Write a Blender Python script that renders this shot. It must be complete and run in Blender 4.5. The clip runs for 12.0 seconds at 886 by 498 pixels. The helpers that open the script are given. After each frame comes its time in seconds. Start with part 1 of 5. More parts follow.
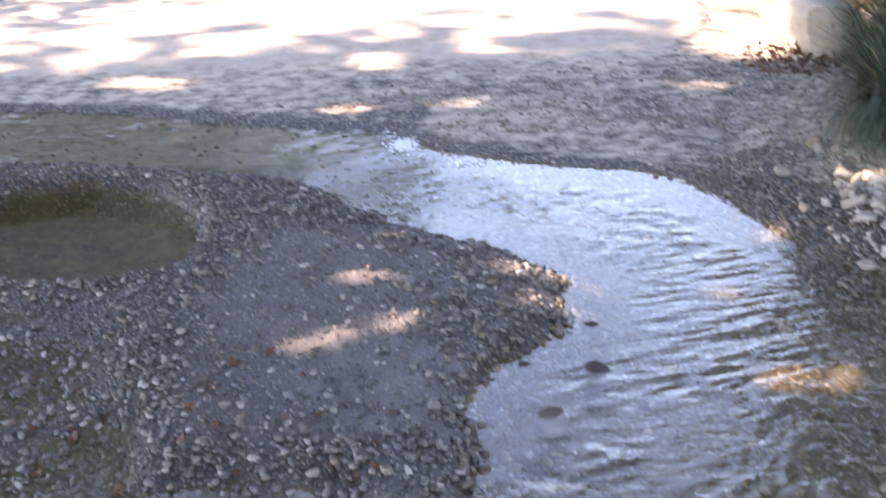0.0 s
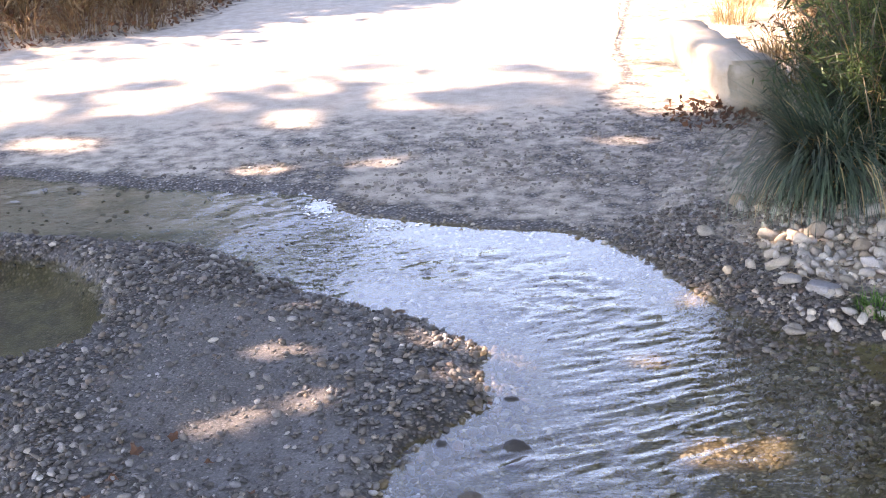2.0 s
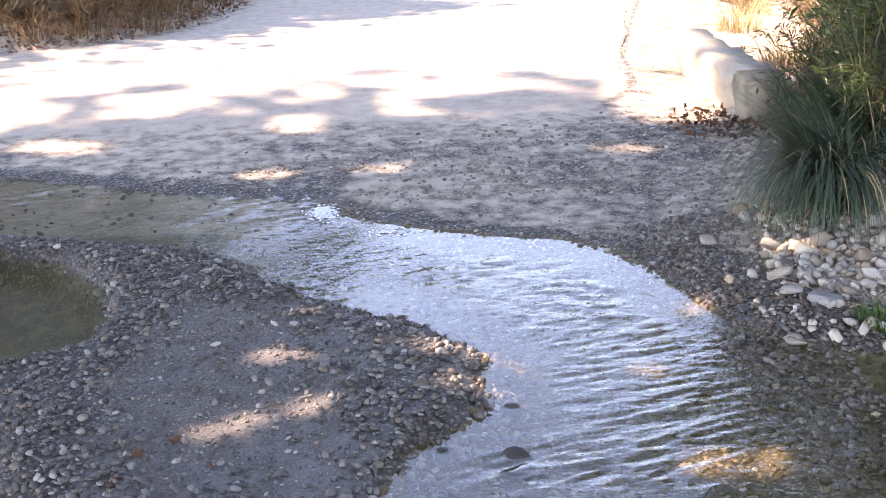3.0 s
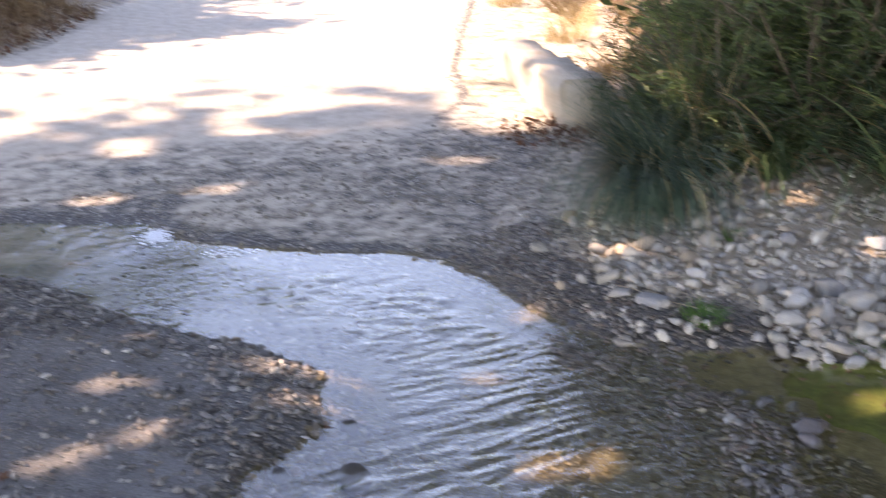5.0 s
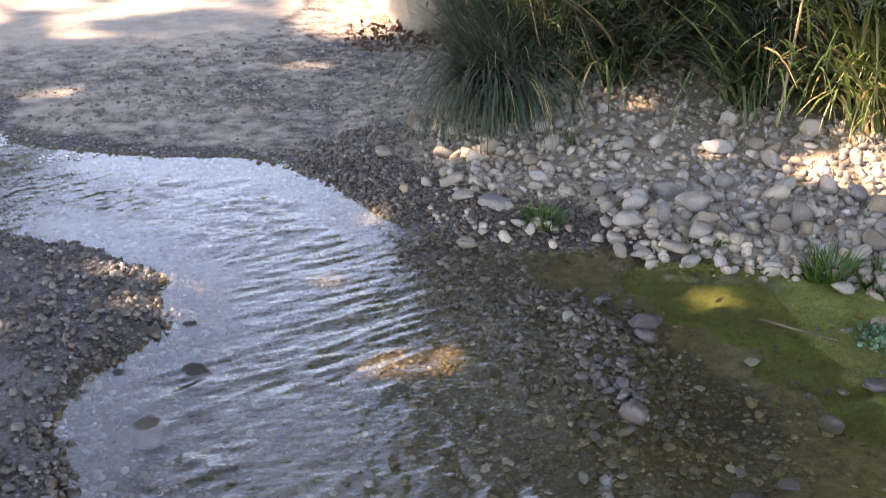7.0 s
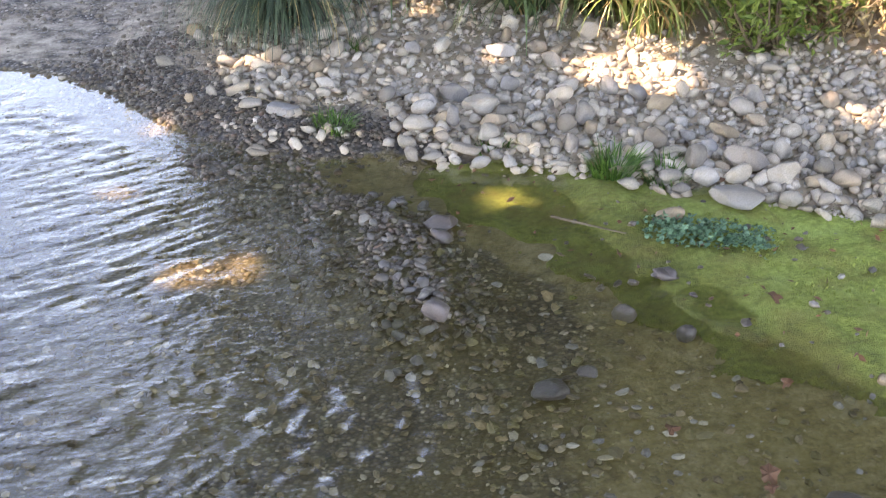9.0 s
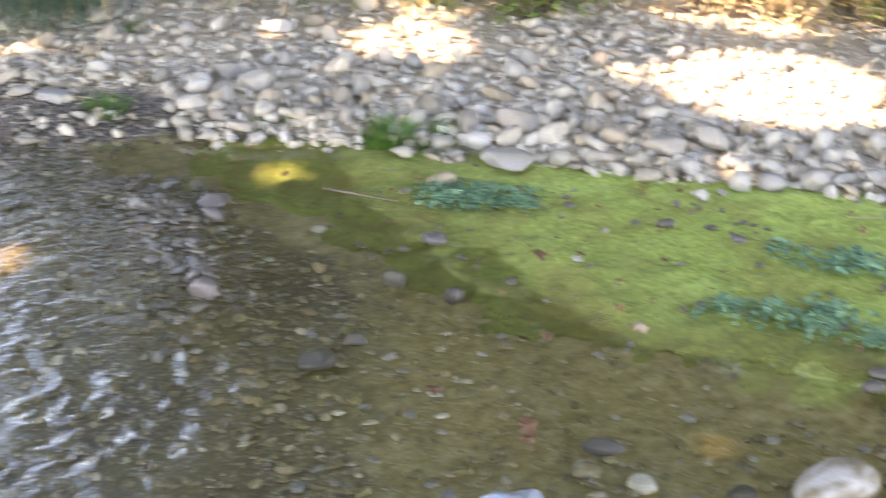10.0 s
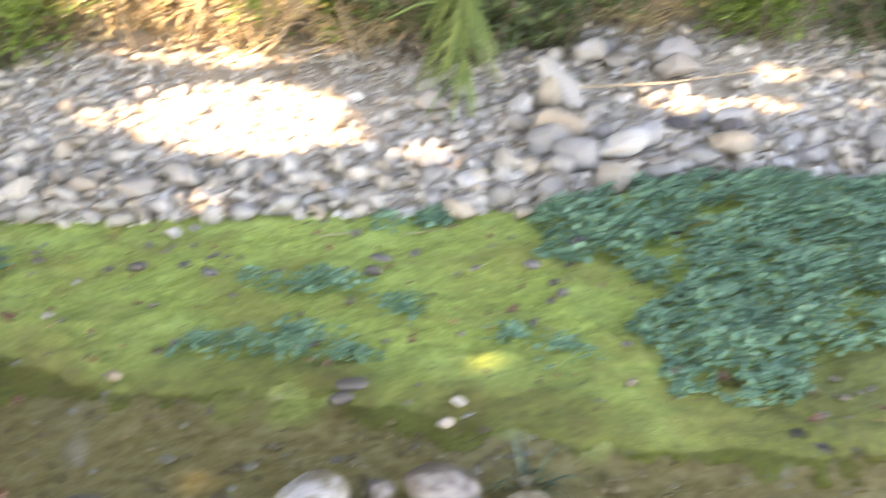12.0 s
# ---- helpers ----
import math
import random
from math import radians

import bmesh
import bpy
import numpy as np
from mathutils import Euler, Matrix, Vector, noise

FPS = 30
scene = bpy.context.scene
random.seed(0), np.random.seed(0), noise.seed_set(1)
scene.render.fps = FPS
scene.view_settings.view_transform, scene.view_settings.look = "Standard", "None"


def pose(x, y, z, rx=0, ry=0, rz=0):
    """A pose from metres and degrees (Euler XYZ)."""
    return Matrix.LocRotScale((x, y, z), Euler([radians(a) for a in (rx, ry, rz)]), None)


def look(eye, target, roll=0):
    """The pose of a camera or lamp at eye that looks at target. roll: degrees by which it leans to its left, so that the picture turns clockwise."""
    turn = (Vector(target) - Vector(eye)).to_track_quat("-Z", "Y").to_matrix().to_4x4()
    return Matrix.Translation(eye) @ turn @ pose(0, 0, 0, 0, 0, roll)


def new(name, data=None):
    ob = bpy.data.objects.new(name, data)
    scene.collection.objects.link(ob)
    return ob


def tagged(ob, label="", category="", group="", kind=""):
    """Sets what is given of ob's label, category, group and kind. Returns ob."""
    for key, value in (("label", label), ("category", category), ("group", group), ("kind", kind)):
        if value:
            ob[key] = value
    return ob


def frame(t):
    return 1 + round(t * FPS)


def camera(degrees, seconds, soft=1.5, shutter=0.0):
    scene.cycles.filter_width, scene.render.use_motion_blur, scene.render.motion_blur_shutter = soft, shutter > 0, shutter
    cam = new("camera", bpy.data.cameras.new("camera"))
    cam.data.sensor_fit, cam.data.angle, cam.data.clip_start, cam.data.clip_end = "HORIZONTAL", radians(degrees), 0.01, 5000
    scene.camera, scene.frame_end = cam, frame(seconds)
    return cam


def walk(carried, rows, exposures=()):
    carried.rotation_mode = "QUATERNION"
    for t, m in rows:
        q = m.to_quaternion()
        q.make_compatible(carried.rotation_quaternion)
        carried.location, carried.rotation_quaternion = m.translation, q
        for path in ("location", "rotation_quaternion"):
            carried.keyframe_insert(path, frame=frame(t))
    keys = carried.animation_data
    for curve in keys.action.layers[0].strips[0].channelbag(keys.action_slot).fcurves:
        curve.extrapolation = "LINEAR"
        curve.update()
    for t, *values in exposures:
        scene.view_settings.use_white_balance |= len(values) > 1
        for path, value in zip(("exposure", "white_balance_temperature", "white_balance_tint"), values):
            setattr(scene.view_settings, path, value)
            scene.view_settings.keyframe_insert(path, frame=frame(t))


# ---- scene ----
# ---------------- camera and its walk ----------------
cam = camera(34.64, 12.0, soft=0.85, shutter=0.6)
# seconds, then yaw to the left, pitch and lean in degrees, then the eye
ROWS = [
    (0, 3.18, -20.07, -2.49, -0.041, -0.156, 1.492),
    (0.2, 4.02, -19.21, -2.22, -0.029, -0.116, 1.495),
    (0.5, 4.18, -18.73, -1.42, -0.012, -0.055, 1.499),
    (0.7, 4.69, -19.56, -1.70, 0.006, -0.034, 1.495),
    (1, 2.25, -18.96, -2.59, 0.032, -0.003, 1.489),
    (1.5, 0.62, -18.97, -2.85, 0.016, 0.014, 1.513),
    (2, 0.16, -18.43, -2.43, 0.001, 0.007, 1.512),
    (2.5, -0.15, -18.12, -1.65, -0.007, 0.002, 1.520),
    (2.7, 0.08, -18.24, -1.65, -0.003, 0.000, 1.520),
    (4.3, 0.90, -16.76, -2.64, 0.031, -0.016, 1.528),
    (4.5, -0.87, -16.33, -2.94, 0.034, -0.016, 1.529),
    (4.8, -3.84, -16.97, -2.80, 0.050, -0.019, 1.527),
    (5, -5.99, -17.86, -2.45, 0.061, -0.021, 1.526),
    (5.5, -8.80, -18.49, -1.86, 0.073, -0.025, 1.519),
    (6, -11.22, -18.35, -1.33, 0.079, -0.036, 1.517),
    (6.5, -12.29, -19.80, -0.87, 0.077, -0.042, 1.513),
    (6.7, -12.19, -20.57, -0.62, 0.081, -0.041, 1.502),
    (8.3, -16.90, -23.23, 0.08, 0.069, -0.027, 1.458),
    (8.5, -19.42, -23.79, 0.31, 0.070, -0.040, 1.440),
    (8.8, -22.08, -25.72, 1.35, 0.039, -0.035, 1.451),
    (9, -22.25, -24.68, 1.45, 0.019, -0.032, 1.458),
    (9.2, -22.85, -24.50, 1.76, 0.044, -0.047, 1.455),
    (9.5, -24.90, -24.88, 2.23, 0.081, -0.070, 1.451),
    (9.7, -26.27, -25.21, 1.97, 0.115, -0.092, 1.452),
    (10, -29.26, -25.44, 0.95, 0.165, -0.124, 1.453),
    (10.2, -31.40, -26.02, 0.57, 0.197, -0.147, 1.453),
    (10.5, -34.35, -27.17, 0.00, 0.246, -0.182, 1.452),
    (10.8, -36.99, -26.39, -0.44, 0.277, -0.207, 1.460),
    (11, -38.00, -27.03, -0.74, 0.297, -0.224, 1.465),
    (11.2, -40.02, -27.12, -0.36, 0.300, -0.221, 1.468),
    (11.5, -42.06, -26.25, -0.21, 0.305, -0.216, 1.472),
    (11.7, -43.93, -25.66, 0.24, 0.309, -0.234, 1.477),
    (12, -48.66, -23.93, 1.23, 0.316, -0.261, 1.485),
]


def held(yaw, pitch, lean, x, y, z):
    a, b = radians(yaw), radians(pitch)
    way = Vector((-math.sin(a) * math.cos(b), math.cos(a) * math.cos(b), math.sin(b)))
    eye = Vector((x, y, z))
    return look(eye, eye + 2 * way, lean)


walk(cam, [(row[0], held(*row[1:])) for row in ROWS],
     exposures=[(0.0, 3.34, 8600, 32), (2.5, 3.36, 8750, 32), (4.5, 3.22, 8850, 31), (5.5, 2.93, 8950, 31), (6.6, 2.93, 9150, 30), (8.5, 3.40, 9700, 28),
                (9.5, 3.80, 10000, 27), (10.5, 4.08, 10400, 25), (11.0, 4.08, 10400, 25), (12.0, 4.06, 10500, 26)])

# ---------------- sky and sun ----------------
SUN = Vector((-0.75, 0.12, 0.65)).normalized()
world = bpy.data.worlds.new("open_sky")
scene.world = world
world.use_nodes = True
wn = world.node_tree
sky = wn.nodes.new("ShaderNodeTexSky")
sky.sky_type = "NISHITA"
sky.sun_disc = False
sky.sun_elevation = math.asin(SUN.z)
sky.sun_rotation = math.atan2(SUN.x, SUN.y)
sky.air_density, sky.dust_density, sky.ozone_density = 0.85, 0.1, 2.5
wn.links.new(sky.outputs[0], wn.nodes["Background"].inputs[0])
wn.nodes["Background"].inputs[1].default_value = 0.15
sun_data = bpy.data.lights.new("sun", "SUN")
sun_data.energy, sun_data.angle, sun_data.color = 2.8, radians(0.53), (1.0, 0.94, 0.86)
sun = new("sun", sun_data)
sun.matrix_world = look(SUN * 30, (0, 0, 0))


# ---------------- ground shape ----------------
def vnoise(x, y, seed=0):
    """Smooth value noise, 0 to 1, cell size 1."""
    x, y = np.asarray(x, float), np.asarray(y, float)
    xi, yi = np.floor(x).astype(np.int64), np.floor(y).astype(np.int64)
    u, v = x - xi, y - yi
    u, v = u * u * (3 - 2 * u), v * v * (3 - 2 * v)

    def h(i, j):
        n = (i * 374761393 + j * 668265263 + seed * 144269504) & 0xFFFFFFFF
        n = ((n ^ (n >> 13)) * 1274126177) & 0xFFFFFFFF
        return ((n ^ (n >> 16)) & 0xFFFF) / 65535.0

    a = h(xi, yi) * (1 - u) + h(xi + 1, yi) * u
    b = h(xi, yi + 1) * (1 - u) + h(xi + 1, yi + 1) * u
    return a * (1 - v) + b * v


def fnoise(x, y, seed=0, octaves=3):
    total, gain, weight = 0.0, 0.0, 1.0
    for k in range(octaves):
        total = total + weight * vnoise(x * 2**k, y * 2**k, seed + 17 * k)
        gain, weight = gain + weight, weight * 0.5
    return total / gain


def step(a, b, v):
    s = np.clip((v - a) / (b - a), 0, 1)
    return s * s * (3 - 2 * s)


def inside(poly, x, y):
    """Signed distance to a polygon, positive inside."""
    x, y = np.asarray(x, float), np.asarray(y, float)
    best = np.full(x.shape, 1e9)
    odd = np.zeros(x.shape, bool)
    for (ax, ay), (bx, by) in zip(poly, poly[1:] + poly[:1]):
        dx, dy = bx - ax, by - ay
        s = np.clip(((x - ax) * dx + (y - ay) * dy) / (dx * dx + dy * dy + 1e-12), 0, 1)
        best = np.minimum(best, (x - ax - s * dx) ** 2 + (y - ay - s * dy) ** 2)
        if abs(dy) > 1e-9:
            cross = (ay > y) != (by > y)
            odd ^= cross & (x < ax + (y - ay) * dx / dy)
    return np.sqrt(best) * np.where(odd, 1, -1)


FAR_SIDE = [(-60, 6.6), (-3.5, 5.9), (-1.81, 5.68), (-1.13, 5.37), (-0.54, 5.22), (-0.38, 4.97), (0.09, 4.71), (0.34, 4.65),
            (0.49, 4.55), (0.61, 4.33), (0.69, 4.18), (0.80, 3.90), (1.4, 4.4), (3, 6), (60, 30), (60, 90), (-60, 90)]
BANK = [(0.62, 4.5), (0.69, 4.18), (0.79, 3.92), (0.93, 3.72), (1.12, 3.60), (1.33, 3.56), (1.47, 3.40), (1.74, 3.25), (1.96, 3.02),
        (2.12, 2.86), (2.35, 2.63), (2.67, 2.37), (2.92, 2.09), (3.17, 1.92), (3.45, 1.84), (3.76, 1.70), (4.05, 1.30),
        (5.0, 0.2), (7, -2), (60, -30), (60, 60), (3, 60), (2, 9), (1.3, 6.2), (0.8, 5.2)]
BAR = [(-60, 5.2), (-3, 5.0), (-1.59, 4.90), (-1.26, 4.80), (-0.84, 4.64), (-0.62, 4.40), (-0.40, 4.15), (-0.23, 4.02), (-0.05, 3.89),
       (0.13, 3.66), (0.11, 3.48), (0.12, 3.30), (0.05, 3.15), (-0.05, 3.05), (-0.13, 2.84), (-0.10, 2.5), (-0.15, 2.1), (-0.35, 1.5),
       (-0.4, 0.9), (-1, -2), (-60, -20)]
POND = [(-2.3, 4.3), (-1.95, 4.55), (-1.75, 4.63), (-1.56, 4.67), (-1.30, 4.55), (-1.11, 4.32), (-1.04, 4.03), (-1.06, 3.80),
        (-1.20, 3.67), (-1.39, 3.65), (-1.62, 3.70), (-2.2, 3.8)]
SOAK = [(-2.6, 3.7), (-1.56, 3.62), (-1.22, 3.52), (-1.07, 3.28), (-1.05, 3.0), (-0.88, 2.81), (-0.83, 2.5), (-0.62, 2.62),
        (-0.38, 2.46), (-0.30, 2.2), (-0.6, 1.5), (-2.6, 1.5)]
RIDGE = [(0.76, 4.0), (0.77, 3.55), (0.84, 3.25), (0.95, 2.95), (1.04, 2.62), (1.12, 2.55), (1.18, 2.75), (1.22, 3.05),
         (1.06, 3.35), (1.03, 3.6), (1.3, 3.7)]
MOSS = [(0.97, 3.62), (1.04, 3.40), (1.27, 2.97), (1.42, 2.64), (1.56, 2.35), (1.70, 2.14), (1.88, 1.85), (2.08, 1.63), (2.18, 1.48),
        (2.33, 1.10), (2.50, 0.88), (2.68, 0.70), (3.1, 0.35), (3.7, 0.2), (5.2, 0.0), (4.1, 1.5), (3.45, 2.0), (2.67, 2.5), (1.96, 3.15), (1.4, 3.6)]
SANDY = [(-0.80, 3.98), (-0.55, 3.98), (-0.22, 3.64), (-0.30, 3.25), (-0.18, 2.92), (-0.30, 2.70), (-0.80, 2.72), (-0.86, 3.39)]
ROAD = [(-60, 6.5), (-3.5, 6.0), (-1.84, 5.74), (-0.54, 5.4), (-0.2, 5.6), (0.5, 5.9), (0.9, 6.9), (0.96, 7.65), (1.16, 8.9), (1.42, 10.3),
        (2.6, 16), (9, 40), (4, 40), (-0.6, 16), (-1.15, 11.2), (-1.41, 9.56), (-1.62, 9.05), (-2.0, 8.66), (-2.6, 8.4), (-6, 8.0), (-60, 10)]


def water_z(x, y):
    """The stream drops a little over a lip where it turns."""
    along = (np.asarray(x, float) + 0.50) * 0.8 - (np.asarray(y, float) - 4.95) * 0.6
    return 0.010 * (1 - step(-0.14, 0.14, along)) * step(4.1, 4.7, np.asarray(y, float))


def ground_z(x, y):
    x, y = np.asarray(x, float), np.asarray(y, float)
    wob = (fnoise(x * 4, y * 4, 3) - 0.5) * 0.07
    z = -0.055 + 0.025 * step(0.9, 1.5, x) + 0.018 * (fnoise(x * 3, y * 3, 5) - 0.5)
    z = z + 0.014 * step(1.15, 0.5, x) * step(3.6, 4.6, y)
    ridge = inside(RIDGE, x, y) + wob
    z = z + (0.046 + 0.034 * (fnoise(x * 9, y * 9, 8) - 0.5)) * step(-0.22, 0.06, ridge)
    moss = inside(MOSS, x, y) + wob * 1.4
    mat = step(-0.2, 0.2, x - 1.70 + 0.5 * (fnoise(x * 4, y * 4, 13) - 0.5))
    lumps = 0.014 * (fnoise(x * 8, y * 8, 11, 3) - 0.5) + 0.010 * (vnoise(x * 26, y * 26, 19) - 0.5)
    z = z + (0.005 + 0.036 * mat + lumps) * step(-0.16, 0.12, moss + 0.12 * (fnoise(x * 6, y * 6, 13) - 0.5)) * step(0.2, -0.1, ridge)
    bar = inside(BAR, x, y) + wob
    z = z + (0.092 + 0.02 * (fnoise(x * 2, y * 2, 9) - 0.5)) * step(-0.13, 0.16, bar)
    soak = inside(SOAK, x, y) + wob
    z = z - (0.038 + 0.03 * (fnoise(x * 6, y * 6, 15) - 0.5)) * step(-0.06, 0.12, soak)
    pond = inside(POND, x, y) + wob * 0.3
    z = z - 0.13 * step(-0.05, 0.09, pond)
    far = inside(FAR_SIDE, x, y) + wob * 0.4
    z = np.where(far > -0.12, np.maximum(z, water_z(x, y) - 0.03 + 0.04 * step(-0.12, 0.12, far) + 0.014 * np.clip(far, 0, 4)), z)
    bank = inside(BANK, x, y) + wob * 0.5
    z = np.where(bank > -0.1, np.maximum(z, -0.03 + 0.055 * step(-0.1, 0.1, bank) + 0.075 * np.clip(bank, 0, 1.6)
                                         + 0.18 * np.clip(bank - 1.3, 0, 3)), z)
    slope_left = inside([(-60, 10.2), (-6, 8.2), (-2.6, 8.45), (-2.0, 8.7), (-1.65, 9.1), (-1.45, 9.6), (-1.2, 11.2), (-0.6, 16), (-20, 60), (-60, 60)], x, y)
    z = z + 0.35 * np.clip(slope_left, 0, 2.5)
    return z + 0.006 * (fnoise(x * 14, y * 14, 21, 2) - 0.5)


def land_z(x, y):
    return float(ground_z(np.array([x]), np.array([y]))[0])


# ---------------- end of ground shape ----------------


# ---------------- materials ----------------
def material(name):
    m = bpy.data.materials.new(name)
    m.use_nodes = True
    return m, m.node_tree.nodes, m.node_tree.links, m.node_tree.nodes["Principled BSDF"]


def noise_node(n, l, scale, detail=4.0, vec=None, rough=0.55):
    t = n.new("ShaderNodeTexNoise")
    t.inputs["Scale"].default_value, t.inputs["Detail"].default_value = scale, detail
    t.inputs["Roughness"].default_value = rough
    if vec is not None:
        l.new(vec, t.inputs["Vector"])
    return t.outputs["Fac"]


def ramp(n, l, fac, stops):
    r = n.new("ShaderNodeValToRGB")
    e = r.color_ramp.elements
    while len(e) < len(stops):
        e.new(0.5)
    for k, (p, c) in enumerate(stops):
        e[k].position, e[k].color = p, (*c, 1)
    l.new(fac, r.inputs[0])
    return r.outputs[0]


def mix(n, l, fac, a, b, mode="MIX"):
    m = n.new("ShaderNodeMix")
    m.data_type, m.blend_type = "RGBA", mode
    for sock, v in ((m.inputs[0], fac), (m.inputs[6], a), (m.inputs[7], b)):
        if isinstance(v, (int, float)):
            sock.default_value = v
        elif isinstance(v, tuple):
            sock.default_value = (*v, 1)
        else:
            l.new(v, sock)
    return m.outputs[2]


def maths(n, l, op, a, b=0.0, clamp=False):
    m = n.new("ShaderNodeMath")
    m.operation, m.use_clamp = op, clamp
    for k, v in enumerate((a, b)):
        if isinstance(v, (int, float)):
            m.inputs[k].default_value = v
        else:
            l.new(v, m.inputs[k])
    return m.outputs[0]


def bump(n, l, p, height, strength, distance):
    b = n.new("ShaderNodeBump")
    b.inputs["Strength"].default_value, b.inputs["Distance"].default_value = strength, distance
    l.new(height, b.inputs["Height"])
    l.new(b.outputs[0], p.inputs["Normal"])


def where(n):
    return n.new("ShaderNodeNewGeometry").outputs["Position"]


def stone_material(name, tones, island, rough=0.75, speck=0.35):
    m, n, l, p = material(name)
    if island:
        pick = n.new("ShaderNodeNewGeometry").outputs["Random Per Island"]
    else:
        pick = n.new("ShaderNodeObjectInfo").outputs["Random"]
    base = ramp(n, l, pick, tones)
    pos = where(n)
    big = noise_node(n, l, 34, 6, pos, 0.65)
    fine = noise_node(n, l, 260, 3, pos)
    c = mix(n, l, maths(n, l, "MULTIPLY", big, 0.5), base, mix(n, l, 1.0, base, (0.55, 0.5, 0.43), "MULTIPLY"))
    c = mix(n, l, ramp(n, l, noise_node(n, l, 9, 4, pos), [(0.45, (0, 0, 0)), (0.75, (0.55, 0.55, 0.55))]), c, mix(n, l, 1.0, base, (0.62, 0.52, 0.38), "MULTIPLY"))
    c = mix(n, l, speck, c, ramp(n, l, fine, [(0.35, (0.25, 0.24, 0.23)), (0.65, (1, 1, 1))]), "MULTIPLY")
    l.new(c, p.inputs["Base Color"])
    p.inputs["Roughness"].default_value = rough
    bump(n, l, p, maths(n, l, "ADD", big, maths(n, l, "MULTIPLY", fine, 0.4)), 0.35 if island else 0.6, 0.003 if island else 0.006)
    return m


PALE = [(0.0, (0.40, 0.35, 0.285)), (0.2, (0.25, 0.242, 0.24)), (0.4, (0.43, 0.40, 0.36)), (0.55, (0.20, 0.185, 0.168)), (0.7, (0.36, 0.285, 0.21)), (0.85, (0.31, 0.305, 0.31)), (1.0, (0.52, 0.50, 0.465))]
RUBBLE = [(0.0, (0.54, 0.47, 0.38)), (0.3, (0.36, 0.34, 0.315)), (0.5, (0.58, 0.525, 0.45)), (0.65, (0.29, 0.255, 0.215)), (0.8, (0.50, 0.40, 0.30)), (1.0, (0.65, 0.61, 0.555))]
POOL = [(0.0, (0.10, 0.082, 0.03)), (0.3, (0.22, 0.185, 0.085)), (0.5, (0.15, 0.128, 0.075)), (0.65, (0.30, 0.22, 0.12)), (0.8, (0.22, 0.21, 0.195)), (0.9, (0.16, 0.155, 0.16)), (1.0, (0.42, 0.40, 0.35))]
DULL = [(0.0, (0.055, 0.054, 0.053)), (0.3, (0.15, 0.147, 0.145)), (0.5, (0.10, 0.092, 0.082)), (0.75, (0.26, 0.252, 0.245)), (0.9, (0.20, 0.155, 0.12)), (1.0, (0.46, 0.45, 0.43))]
BED = [(0.0, (0.055, 0.041, 0.022)), (0.3, (0.17, 0.132, 0.074)), (0.55, (0.105, 0.081, 0.046)), (0.8, (0.23, 0.185, 0.115)), (1.0, (0.40, 0.36, 0.28))]
SHORE = [(0.0, (0.0697, 0.0593, 0.0488)), (0.3, (0.139, 0.119, 0.0976)), (0.55, (0.0976, 0.0802, 0.0627)), (0.8, (0.195, 0.174, 0.153)), (0.93, (0.181, 0.119, 0.0836)), (1.0, (0.307, 0.293, 0.272))]
STREWN = [(0.0, (0.38, 0.335, 0.27)), (0.35, (0.54, 0.48, 0.40)), (0.6, (0.46, 0.395, 0.32)), (1.0, (0.68, 0.63, 0.55))]
mat_cobble = stone_material("river_cobble", PALE, False)
mat_cobble_many = stone_material("river_cobble_many", RUBBLE, True)
mat_gravel = stone_material("grey_gravel", DULL, True, 0.6)
mat_shore = stone_material("shore_gravel", SHORE, True, 0.4)
mat_slab_gravel = stone_material("slab_gravel", [(0.0, (0.12, 0.105, 0.088)), (0.35, (0.30, 0.27, 0.23)), (0.6, (0.20, 0.172, 0.14)), (1.0, (0.54, 0.51, 0.46))], True, 0.75)
mat_pool = stone_material("pool_pebble", POOL, True, 0.6)
mat_ridge = stone_material("ridge_stone", [(0.0, (0.085, 0.082, 0.08)), (0.4, (0.17, 0.16, 0.155)), (0.7, (0.12, 0.108, 0.096)), (1.0, (0.34, 0.33, 0.315))], True, 0.5)
mat_strewn = stone_material("strewn_gravel", STREWN, True, 0.8)
mat_bed = stone_material("bed_gravel", BED, True, 0.6)
mat_dark_stone = stone_material("wet_stone", [(0.0, (0.045, 0.042, 0.038)), (0.5, (0.07, 0.06, 0.052)), (1.0, (0.11, 0.095, 0.08))], False, 0.6)
mat_violet_stone = stone_material("violet_stone", [(0.0, (0.085, 0.077, 0.082)), (1.0, (0.15, 0.13, 0.13))], False, 0.4)
mat_white_stone = stone_material("white_stone", [(0.0, (0.34, 0.31, 0.26)), (1.0, (0.46, 0.435, 0.39))], False, 0.75, 0.5)
mat_brown_stone = stone_material("brown_stone", [(0.0, (0.25, 0.19, 0.13)), (1.0, (0.40, 0.33, 0.25))], False, 0.6)
mat_wall = stone_material("weathered_concrete", [(0.0, (0.40, 0.355, 0.29)), (1.0, (0.46, 0.41, 0.34))], False, 0.9)


